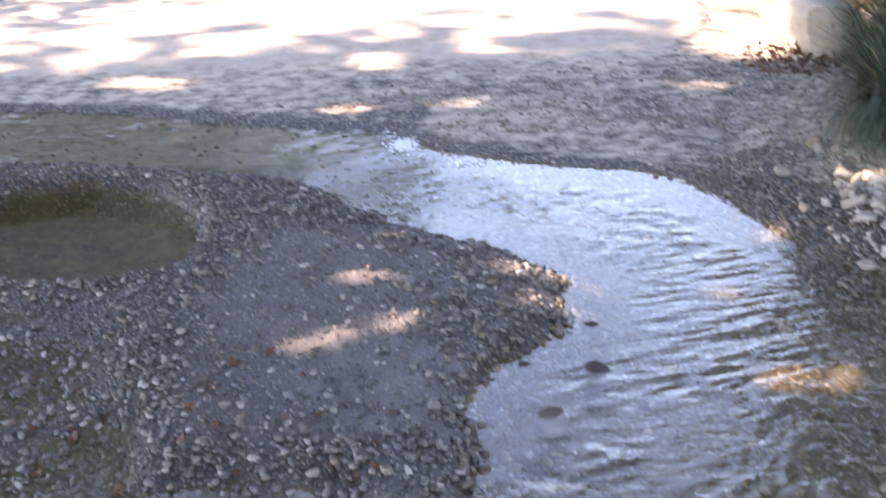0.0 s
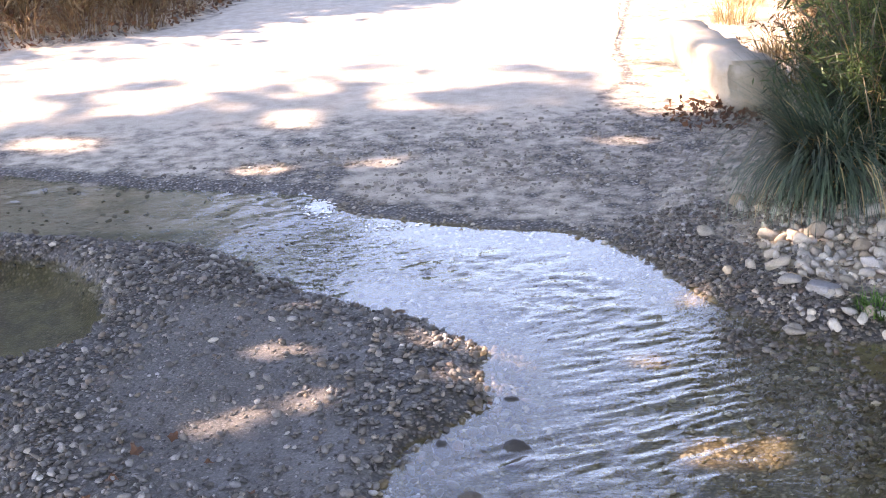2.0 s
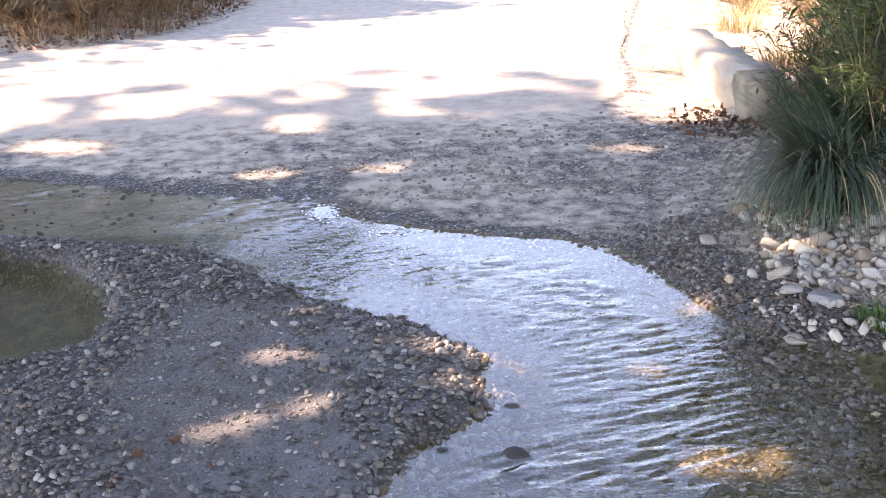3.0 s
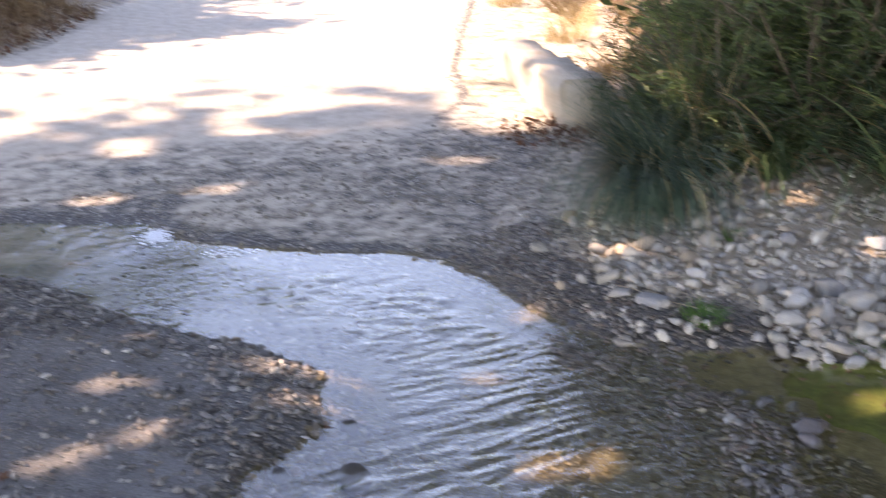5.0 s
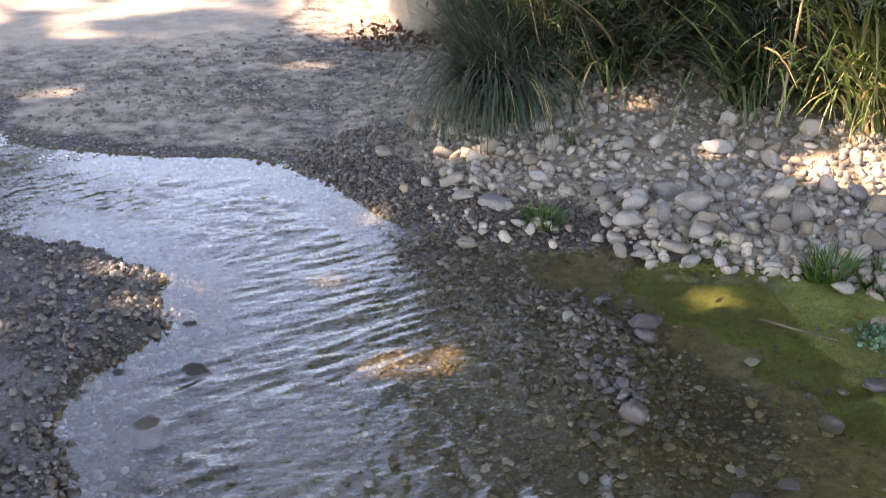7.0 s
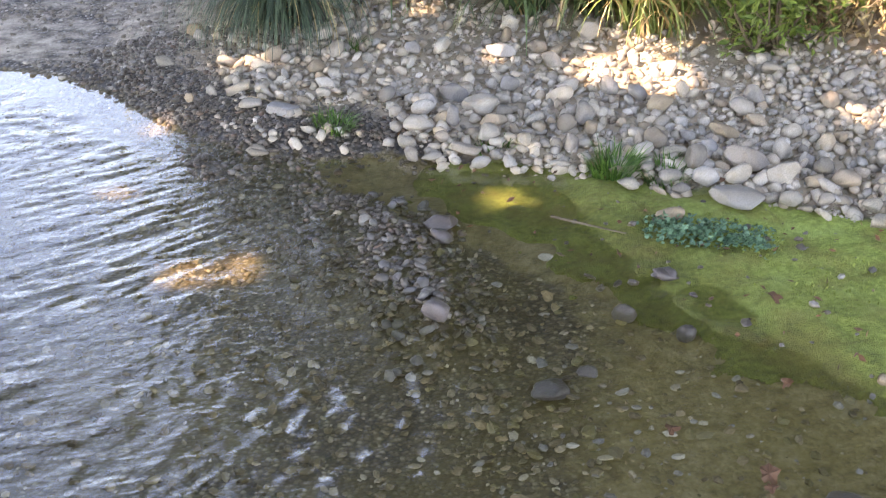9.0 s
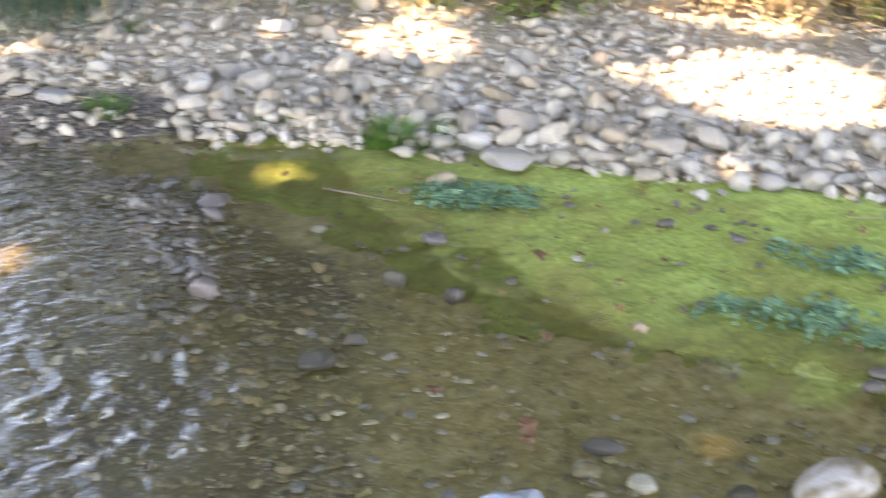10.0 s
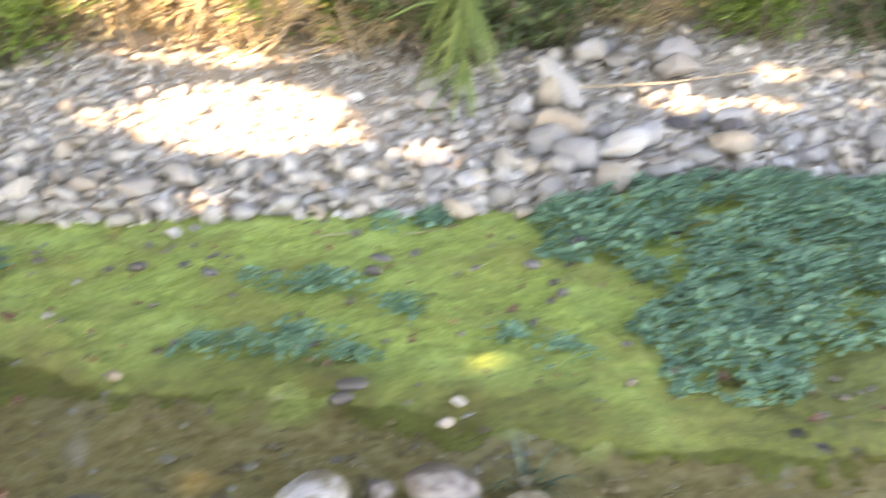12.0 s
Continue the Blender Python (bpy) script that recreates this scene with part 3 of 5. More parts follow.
def tussock(name, x, y, count, length, droop, width, spread, mat, label, category="grass", lean=None, cone=3.14, group="", dry=0.0, lift=1.35):
    """A tuft of arching blades growing from one foot; dry: the share of bleached blades."""

    def some(count):
        r, a = spread * np.sqrt(rng.random(count)), rng.uniform(0, 6.283, count)
        bx, by = x + r * np.cos(a), y + r * np.sin(a)
        base = np.stack([bx, by, ground_z(bx, by) - 0.01], 1)
        heading = a + rng.normal(0, 0.5, count) if lean is None else lean + rng.uniform(-cone, cone, count)
        return blades(base, heading, length * rng.uniform(0.3, 1.15, count), droop * rng.uniform(0.35, 1.35, count),
                      width * rng.uniform(0.6, 1.2, count), 7, lift)

    v, f = some(count)
    if not dry:
        return thing(name, mesh_np(name, v, f, False), mat, label, category, group)
    top = tagged(new(name), label, category, group)
    thing("foliage", mesh_np("foliage", v, f, False), mat, parent=top)
    v, f = some(int(count * dry))
    thing("dry_foliage", mesh_np("dry_foliage", v, f, False), mat_straw, "bleached dry blades", parent=top)
    return top


def shrub(name, x, y, radius, height, stems, count, leaf, mat, label, category="shrub", mat_stem=None, lean=(0, 0), group="", low=0.1):
    """A bush: bowed stems from one foot with twigs, and leaves along them."""
    top = new(name)
    top.location = (x, y, land_z(x, y))
    paths, radii, at, way = [], [], [], []
    for _ in range(stems):
        a, r = rng.uniform(0, 6.283), radius * rng.uniform(0.25, 1.0)
        tip = np.array([r * math.cos(a) + lean[0], r * math.sin(a) + lean[1], height * rng.uniform(0.3, 1.0) * (1.15 - 0.45 * r / radius)])
        s = np.linspace(0, 1, 7)[:, None]
        foot = rng.normal(0, radius * 0.12, 3) * (1, 1, 0) - (0, 0, 0.03)
        path = foot + (tip - foot) * np.concatenate([s**0.8, s**0.8, s**1.05], 1) + rng.normal(0, 0.02 * height, (7, 3)) * s
        paths.append(path)
        radii.append((0.006 + 0.004 * height, 0.0018))
        for _ in range(6):
            b = rng.uniform(0.06, 0.98)
            start = np.array([np.interp(b, s[:, 0], path[:, i]) for i in range(3)])
            d = rng.normal(size=3) * (1, 1, 0.6) + (0, 0, 0.35)
            d *= height * rng.uniform(0.10, 0.26) / np.linalg.norm(d)
            paths.append(np.stack([start, start + 0.55 * d + (0, 0, 0.02), start + d]))
            radii.append((0.0028, 0.001))
            at.append((start, start + d))
            way.append(d)
    k = len(at)
    pick = rng.integers(0, k, count)
    s = rng.uniform(0.05, 1.05, count)[:, None]
    a, b = np.array([p[0] for p in at])[pick], np.array([p[1] for p in at])[pick]
    spot = a + (b - a) * s + rng.normal(0, leaf[0] * 0.45, (count, 3))
    spot[:, 2] = np.maximum(spot[:, 2], low * rng.random(count))
    w = np.array(way)[pick]
    w = w / np.linalg.norm(w, axis=1, keepdims=True)
    v, f = leaves(spot, leaf[0] * rng.uniform(0.6, 1.2, count), leaf[1] * rng.uniform(0.6, 1.2, count), w * 0.9)
    for k in range(0, len(paths), 7):
        tv, tf = tubes(paths[k:k + 7], radii[k:k + 7], 4)
        thing("stem", mesh_np("stem", tv, tf), mat_stem or mat_bark, kind="stuff" if stems < 12 else "", parent=top)
    thing("foliage", mesh_np("foliage", v, f, False), mat, parent=top)
    return tagged(top, label, category, group)


# ---------------- large structure: ground and water ----------------
def axis_steps(lo, hi, step_len, reach):
    """Even steps inside, wider and wider ones out to reach."""
    inner = np.arange(lo, hi + 1e-6, step_len)
    grow = step_len * 1.32 ** np.arange(1, 60)
    out = np.cumsum(grow)
    out = out[out < reach]
    return np.concatenate([lo - out[::-1], inner, hi + out])


def colour_layer(me, name, rgba):
    layer = me.color_attributes.new(name, "FLOAT_COLOR", "POINT")
    layer.data.foreach_set("color", np.asarray(rgba, np.float32).ravel())


def grid(xs, ys):
    gx, gy = np.meshgrid(xs, ys)
    k = len(xs)
    i = (np.arange(len(ys) - 1)[:, None] * k + np.arange(k - 1)[None]).ravel()
    return gx.ravel(), gy.ravel(), np.stack([i, i + 1, i + k + 1, i + k], 1)


gx, gy, gf = grid(axis_steps(-3.2, 5.4, 0.034, 600), axis_steps(0.4, 10.8, 0.034, 600))
gz = ground_z(gx, gy)
ground_mesh = mesh_np("ground", np.stack([gx, gy, gz], 1), gf)
far_in, bank_in, bar_in, moss_in, road_in = (inside(p, gx, gy) for p in (FAR_SIDE, BANK, BAR, MOSS, ROAD))
over = gz - water_z(gx, gy)
slab_w = np.maximum(step(-0.1, 0.12, road_in) * (0.42 + 0.58 * step(5.9, 7.1, gy)), (0.40 + 0.16 * step(0.40, 0.62, fnoise(gx * 1.6, gy * 2.4, 57))) * step(0.0, 0.2, far_in) * step(1.2, 0.4, gx))
matted = step(-0.22, 0.22, gx - 1.74 - 0.1 * step(2.6, 3.1, gy) + 0.5 * (fnoise(gx * 4, gy * 4, 13) - 0.5))
moss_w = step(-0.10, 0.10, moss_in + 0.22 * (fnoise(gx * 7, gy * 7, 17) - 0.5)) * step(0.10, -0.02, bank_in) * (0.10 + 0.90 * matted)
bed_w = step(0.012, -0.006, over) * (1 - step(-0.05, 0.07, moss_in))
bed_w = bed_w * (1 - 0.75 * step(4.75, 5.1, gy) * step(-0.35, -0.65, gx))
slab_w = np.maximum(slab_w, 0.5 * step(4.75, 5.1, gy) * step(-0.35, -0.65, gx) * step(0.02, -0.02, over))
slab_w = np.maximum(slab_w, (0.30 + 0.35 * fnoise(gx * 3, gy * 3, 58)) * step(0.05, 0.3, far_in) * step(0.3, 0.6, gx) * step(4.3, 4.7, gy) * step(7.4, 6.6, gy))
soil_w = np.maximum(step(-0.05, 0.12, bank_in) * step(1.25, 1.55, gx) + step(0.12, 0.45, bank_in) * step(1.55, 1.25, gx), step(0.0, 0.3, -road_in) * step(6.6, 7.4, gy))
soil_w = np.maximum(soil_w, 0.62 * step(4.75, 5.1, gy) * step(-0.35, -0.65, gx) * step(0.02, -0.02, over))
sand_w = step(0.02, 0.15, bar_in) * step(0.005, 0.02, over) * (0.25 + 0.75 * step(-0.12, 0.08, inside(SANDY, gx, gy)))
straw_w = step(-0.05, 0.05, inside([(0.98, 7.0), (1.0, 7.7), (1.2, 8.9), (1.5, 10.4), (3, 16), (6, 16), (2, 9), (1.4, 6.3), (1.15, 6.1)], gx, gy))
silt_w = (1 - 0.75 * step(2.45, 2.85, gx)) * (1 - 0.2 * step(0.85, 0.35, np.hypot((gx - 1.45) * 1.1, gy - 2.7))) * step(0.01, -0.01, over) * np.maximum(0.45 * step(0.0, 0.1, inside(POND, gx, gy)), np.maximum(step(0.85, 1.65, gx + 0.4 * (2.2 - gy)), step(-0.05, 0.07, moss_in)))
damp_w = step(0.06, 0.015, over) * (1 - 0.9 * step(-0.03, 0.1, bank_in) * step(1.3, 1.6, gx)) * (1 - step(0.1, 0.4, road_in)) * (1 - 0.5 * step(-0.1, 0.0, far_in)) * (1 - step(0.02, 0.2, far_in + 0.2 * (fnoise(gx * 5, gy * 5, 26) - 0.5)))
moss_w = np.maximum(moss_w, 0.75 * step(-0.05, 0.07, moss_in) * step(-0.30, -0.10, bank_in) * step(0.10, -0.02, bank_in) * step(1.35, 1.6, gx))
moss_w = moss_w * (1 - 0.85 * step(1.0, 0.8, gy))
colour_layer(ground_mesh, "zones", np.stack([slab_w, moss_w, bed_w, soil_w], 1))
colour_layer(ground_mesh, "extra", np.stack([sand_w, straw_w, damp_w, silt_w], 1))
thing("ground", ground_mesh, mat_ground, "stream valley ground of gravel, pale road slab, moss and soil", "ground", kind="structure")

wx, wy, wf = grid(np.arange(-2.4, 3.7, 0.0095), np.arange(0.45, 5.85, 0.0095))
calm = np.maximum.reduce([step(-0.05, 0.1, inside(POND, wx, wy)), step(-0.25, 0.1, inside(MOSS, wx, wy)), step(-0.1, 0.1, inside(SOAK, wx, wy)),
                          0.97 * step(1.05, 1.75, wx + 0.2 * (2.4 - wy))])
flow = np.clip(1 - calm, 0.03, 1)
edge_in = np.minimum(-inside(FAR_SIDE, wx, wy), -inside(BAR, wx, wy) + 0.4 * step(2.7, 2.2, wy))
flow = flow * (0.06 + 0.94 * np.maximum(step(0.05, 0.30, edge_in + 0.12 * (fnoise(wx * 5, wy * 5, 44) - 0.5)), step(-0.15, -0.55, wx)))
flow = flow * (1 + 0.9 * step(2.9, 2.1, wy)) * (1 + 0.8 * step(-0.4, -0.8, wx) * step(4.6, 5.0, wy))
swirl = fnoise(wx * 2.2, wy * 2.2, 41, 2) * 1.6
bend = 0.22 + 0.55 * step(3.9, 2.8, wy)
cross, along = np.sin(bend) * wx - np.cos(bend) * wy, np.cos(bend) * wx + np.sin(bend) * wy


wave = 0.0
for k in range(16):  # a spread of small waves, mostly across the stream
    size = 0.05 * 1.078**k
    turn = -1.05 + rng.normal(0, 0.75)
    wave = wave + 0.008 * size / 6.283 * np.sin(6.283 * (wx * math.cos(turn) + wy * math.sin(turn)) / size + rng.uniform(0, 6) + rng.uniform(-2.5, 2.5) * swirl) \
        * (0.1 + 1.9 * step(0.35, 0.75, vnoise(wx * 5 + 7 * k, wy * 6, 90 + k)))
ridges = 0.0
for k, (turn, fine, long, tall) in enumerate(((-0.45, 19, 9, 0.0030), (0.10, 26, 12, 0.0026), (0.60, 33, 18, 0.0018), (-0.10, 44, 24, 0.0014), (-0.85, 29, 16, 0.0020), (1.05, 24, 15, 0.0016), (0.3, 60, 38, 0.0010), (-0.5, 66, 42, 0.0009))):
    u, w = along * math.cos(turn) + cross * math.sin(turn), cross * math.cos(turn) - along * math.sin(turn)
    ridges = ridges + tall * (vnoise(u * long + 0.9 * swirl, w * fine + 1.3 * swirl, 140 + k) - 0.5) * (0.2 + 1.3 * step(0.3, 0.7, vnoise(wx * 3 + 5 * k, wy * 3, 150 + k)))
wave = (wave + 1.0 * ridges) * (1 + 0.9 * step(3.6, 2.9, wy)) * (0.3 + 0.9 * step(0.3, 0.7, fnoise(wx * 2.7, wy * 2.7, 93, 2)))
wz = water_z(wx, wy) + wave * flow
mossy = step(-0.16, 0.16, wx - 1.70) * step(-0.1, 0.1, inside(MOSS, wx, wy))
wz = wz - 0.004 * mossy
deep = (ground_z(wx, wy) - water_z(wx, wy) < 0.012)
wf = wf[deep[wf].any(1)]
used = np.unique(wf)
renum = np.zeros(len(wx), np.int64)
renum[used] = np.arange(len(used))
water_mesh = mesh_np("water", np.stack([wx, wy, wz], 1)[used], renum[wf])
colour_layer(water_mesh, "flow", np.stack([flow] * 3 + [np.ones_like(flow)], 1)[used])
water = thing("water", water_mesh, mat_water, "clear shallow stream water rippling over pebbles", "water", kind="structure")
water.visible_shadow = False

# the moss mat: a thick uneven cushion over the pool's far side
mx, my, mf = grid(np.arange(1.15, 4.9, 0.0095), np.arange(0.1, 3.6, 0.0095))
cover = step(-0.10, 0.10, inside(MOSS, mx, my) + 0.26 * (fnoise(mx * 6, my * 6, 17) - 0.5) + 0.14 * (fnoise(mx * 22, my * 22, 16) - 0.5)) * step(0.06, -0.03, inside(BANK, mx, my) + 0.05 * (fnoise(mx * 9, my * 9, 18) - 0.5)) \
    * step(-0.20, 0.20, mx - 1.45 + 0.10 * step(2.75, 3.05, my) + 0.6 * (fnoise(mx * 4, my * 4, 13) - 0.5))
mz = ground_z(mx, my) + 0.006 + 0.014 * (fnoise(mx * 13, my * 13, 23, 2) - 0.5) + 0.007 * (vnoise(mx * 42, my * 42, 24) - 0.5) + 0.004 * (vnoise(mx * 85, my * 85, 25) - 0.5) - 0.022 * step(0.75, 0.3, cover)
mf = mf[(cover > 0.3)[mf].all(1)]
used = np.unique(mf)
renum = np.zeros(len(mx), np.int64)
renum[used] = np.arange(len(used))
# darker towards the pool: moss under water, with shade painted in as well
soak_shade_w = np.maximum(0.9 * step(2.15, 1.55, mx + 0.35 * (fnoise(mx * 4, my * 4, 29) - 0.5)), step(0.30, 0.0, inside(MOSS, mx, my) + 0.30 * (fnoise(mx * 4, my * 4, 27) - 0.5)) * step(-0.15, -0.4, inside(BANK, mx, my)))
# the near end, below y of about 1, is darkened too
soak_shade_w = np.maximum(soak_shade_w, step(1.05, 0.85, my + 0.2 * (fnoise(mx * 5, my * 5, 28) - 0.5)))
mz = np.maximum(mz - 0.02 * soak_shade_w, ground_z(mx, my) + 0.006 - 0.03 * step(0.42, 0.3, cover))
moss_mesh = mesh_np("moss_mat", np.stack([mx, my, mz], 1)[used], renum[mf])
colour_layer(moss_mesh, "soak_shade", np.stack([soak_shade_w] * 3 + [np.ones_like(soak_shade_w)], 1)[used])
thing("moss_mat", moss_mesh, mat_moss, "lumpy yellow-green moss mat on the wet shallows", "moss", kind="structure")

# white water where the stream drops over the lip
k = 300
fx, fy = -0.46 + rng.normal(0, 0.026, k), 5.07 + rng.normal(0, 0.045, k)
fx, fy = np.concatenate([fx, -0.20 + rng.normal(0, 0.05, 50)]), np.concatenate([fy, 4.82 + rng.normal(0, 0.02, 50)])
foam_size = rng.uniform(0.004, 0.013, len(fx))
foam_v = OCTA[0][None] * (foam_size / 2)[:, None, None] * (1.4, 1, 0.45) + np.stack([fx, fy, water_z(fx, fy) + 0.003], 1)[:, None]
foam_f = OCTA[1][None] + (np.arange(len(fx)) * len(OCTA[0]))[:, None, None]
thing("foam", mesh_np("foam", foam_v.reshape(-1, 3), foam_f.reshape(-1, 3)), mat_foam, "white foam where the stream drops over a lip", "foam", kind="stuff")

# road edge: a crack filled with dark soil, broken along its length
edge_line = [(0.93, 7.35), (0.90, 7.5), (0.97, 7.66), (1.00, 8.0), (1.09, 8.4), (1.13, 8.9), (1.24, 9.4), (1.33, 9.9), (1.43, 10.4), (1.6, 11.2)]
fine = [(np.interp(s, range(len(edge_line)), [p[0] for p in edge_line]) + rng.normal(0, 0.008),
         np.interp(s, range(len(edge_line)), [p[1] for p in edge_line])) for s in np.linspace(0, len(edge_line) - 1, 70)]
strip, sides = [], []
for x, y in fine:
    half = rng.uniform(0.001, 0.0035)
    strip += [(x - half, y, land_z(x - half, y) + 0.004), (x + half, y, land_z(x + half, y) + 0.006)]
thing("road_edge_crack", mesh_np("road_edge_crack", strip, [[2 * k, 2 * k + 1, 2 * k + 3, 2 * k + 2] for k in range(69)]), mat_crack,
      "dark crack along the pale road slab's edge", "crack", kind="structure")


def low_wall():
    """A low concrete headwall running along the verge, worn at its edges."""
    bm = bmesh.new()
    bmesh.ops.create_cube(bm, size=1.0)
    bmesh.ops.bevel(bm, geom=bm.edges[:], offset=0.06, segments=2, affect="EDGES")
    bmesh.ops.subdivide_edges(bm, edges=[e for e in bm.edges if abs(e.verts[0].co.y - e.verts[1].co.y) > 0.5], cuts=26)
    bmesh.ops.subdivide_edges(bm, edges=[e for e in bm.edges if abs(e.verts[0].co.z - e.verts[1].co.z) > 0.5], cuts=5)
    a, b = Vector((1.30, 6.15, 0)), Vector((1.19, 7.7, 0))
    d = b - a
    n = Vector((d.y, -d.x, 0)).normalized()
    for v in bm.verts:
        s, across = v.co.y + 0.5, v.co.x + 0.5
        p = a + d * s + n * (across * 0.22 + 0.014 * noise.noise((s * 7, across * 2, v.co.z * 3)) + 0.015 * noise.noise((s * 40, across * 5, v.co.z * 7)))
        base = land_z(p.x, p.y) - 0.05
        v.co = (p.x, p.y, base + (v.co.z + 0.5) * (0.27 - 0.06 * s + 0.025 * noise.noise((s * 9, across * 2, 0))))
    me = bpy.data.meshes.new("low_wall")
    bm.to_mesh(me)
    bm.free()
    me.polygons.foreach_set("use_smooth", [True] * len(me.polygons))
    return thing("low_wall", me, mat_wall, "low weathered concrete wing wall along the verge", "wall")


low_wall()

# ---------------- stones ----------------
SHAPES = [lumpy(BALL2[0], 0.95, 100 + k, 12, 0.92) for k in range(14)]
BIG_SHAPES = [lumpy(BALL3[0], 0.8, 200 + k, 10, 0.9) for k in range(8)]
MESHES = {}


def stone_mesh(kind, mat, big):
    key = (kind, mat.name, big)
    if mat is mat_dark_stone and key not in MESHES:
        MESHES[key] = mesh_np("river_stone", lumpy(BALL2[0], 0.4, 500 + kind, 3, 0.6), BALL2[1])
        MESHES[key].materials.append(mat)
    if key not in MESHES:
        v, f = (BIG_SHAPES[kind % 8], BALL3[1]) if big else (SHAPES[kind % 14], BALL2[1])
        MESHES[key] = mesh_np("river_stone", v, f)
        MESHES[key].materials.append(mat)
    return MESHES[key]


def river_stone(x, y, length, height, turn, mat, label, group, width=None, sink=0.16):
    ob = new("river_stone", stone_mesh(int(rng.integers(0, 40)), mat, length > 0.085))
    width = width or length * rng.uniform(0.62, 0.85)
    ob.scale = (length / 2, width / 2, height / 2)
    ob.rotation_euler = (rng.normal(0, 0.22), rng.normal(0, 0.22), radians(turn))
    bed, wet = land_z(x, y), float(water_z(x, y))
    bed += 0.012 if x > 1.75 and mat in (mat_dark_stone, mat_violet_stone) else 0.0
    if bed < wet - 0.015:  # stands on the bed and breaks the surface
        ob.scale.z = (height * 0.5 + wet - bed + 0.01) / 2
        if mat is mat_dark_stone:
            ob.scale.x, ob.scale.y = max(ob.scale.x, 1.05 * ob.scale.z), max(ob.scale.y, 0.95 * ob.scale.z)
        else:
            ob.scale.z = min(ob.scale.z, 0.375 * width)
        ob.location = (x, y, bed - 0.01 + ob.scale.z)
    else:
        ob.scale.z *= 1.05 if mat in (mat_cobble, mat_white_stone, mat_brown_stone) else 1.0
        ob.location = (x, y, bed + 2 * ob.scale.z * (0.5 - sink) + (0.012 if x > 1.3 else 0.0))
    return tagged(ob, label, "stone", group)


# x, y, length, height, turn
PALE_STONES_A = [
    (2.35, 3.35, 0.083, 0.059, -22), (2.21, 2.92, 0.098, 0.058, -22), (1.95, 3.07, 0.076, 0.039, -22), (2.04, 2.87, 0.155, 0.041, -22),
    (2.26, 2.79, 0.059, 0.035, -22), (1.5, 3.43, 0.089, 0.029, -22), (1.41, 3.46, 0.067, 0.025, -22), (1.42, 3.61, 0.098, 0.05, -22),
    (1.64, 3.55, 0.098, 0.05, -22), (1.64, 3.66, 0.117, 0.054, -22), (1.09, 3.88, 0.104, 0.034, -22), (1.01, 3.95, 0.078, 0.037, -22),
    (1.27, 4, 0.087, 0.044, -22), (1.01, 4.09, 0.087, 0.039, -22), (1.6, 3.79, 0.103, 0.058, -22), (1.81, 3.43, 0.058, 0.069, -22),
    (2.17, 3.03, 0.138, 0.065, -22), (2.35, 2.83, 0.082, 0.057, -22),
]
PALE_STONES_B = [
    (2.62, 3.6, 0.082, 0.042, -22), (2.82, 3.47, 0.106, 0.039, -22), (1.88, 4.07, 0.111, 0.048, -22), (2, 4.03, 0.066, 0.056, -22),
    (2.22, 4.1, 0.076, 0.08, -22), (1.04, 4.35, 0.077, 0.037, -22), (1.24, 2.92, 0.042, 0.019, -22), (0.96, 3.68, 0.067, 0.026, -22),
    (2.66, 2.38, 0.09, 0.071, -42), (2.57, 2.67, 0.13, 0.069, -42), (2.45, 2.72, 0.126, 0.043, -42), (3.08, 1.89, 0.053, 0.043, -42),
    (3.12, 1.99, 0.079, 0.072, -42), (1.44, 1.57, 0.042, 0.019, -42), (1.87, 1.17, 0.042, 0.022, -42), (3.45, 2.56, 0.097, 0.068, -42),
    (3.73, 2.31, 0.103, 0.134, -42), (3.46, 2.1, 0.135, 0.104, -42),
]
PALE_STONES_C = [
    (3.37, 1.99, 0.081, 0.066, -42), (2.37, 2.47, 0.047, 0.025, -42), (4.29, 2.22, 0.172, 0.08, -49), (4.24, 2.41, 0.116, 0.059, -49),
    (4, 1.53, 0.1, 0.048, -49), (3.75, 1.77, 0.149, 0.06, -49), (3.91, 1.58, 0.1, 0.043, -49), (0.96, 3.69, 0.066, 0.032, 0),
    (1.57, 6.5, 0.157, 0.098, 0),
]
WHITE_STONES = [
    (1.82, 3.06, 0.069, 0.033, -22), (1.62, 3.3, 0.031, 0.02, -22), (1.72, 3.28, 0.057, 0.024, -22), (1.36, 3.56, 0.074, 0.034, -22),
    (1.76, 3.54, 0.06, 0.028, -22), (2.35, 2.71, 0.067, 0.035, -22), (2.02, 3.18, 0.078, 0.037, -22), (2, 4.26, 0.058, 0.068, -22),
    (1.46, 2.82, 0.042, 0.021, -22), (0.99, 2.54, 0.031, 0.021, -22), (2.31, 2.61, 0.071, 0.04, -42), (3.61, 1.8, 0.13, 0.054, -42),
    (2.24, 1.38, 0.037, 0.017, -42), (4.05, 1.35, 0.085, 0.05, -49), (-1.13, 4.31, 0.051, 0.025, 0), (0.85, 4.45, 0.074, 0.038, 0),
]
BROWN_STONES = [
    (2.15, 3.49, 0.101, 0.052, -22), (2.23, 3.24, 0.107, 0.036, -22), (1.02, 4.73, 0.07, 0.053, -22), (1.81, 2.83, 0.074, 0.044, -22),
    (1.82, 1.97, 0.036, 0.026, -20), (2.18, 1.36, 0.034, 0.024, -40), (2.72, 2.3, 0.069, 0.033, -42), (2.97, 2.02, 0.107, 0.053, -42), (3.46, 1.86, 0.162, 0.079, -42), (1.63, 4.9, 0.085, 0.054, -12),
]
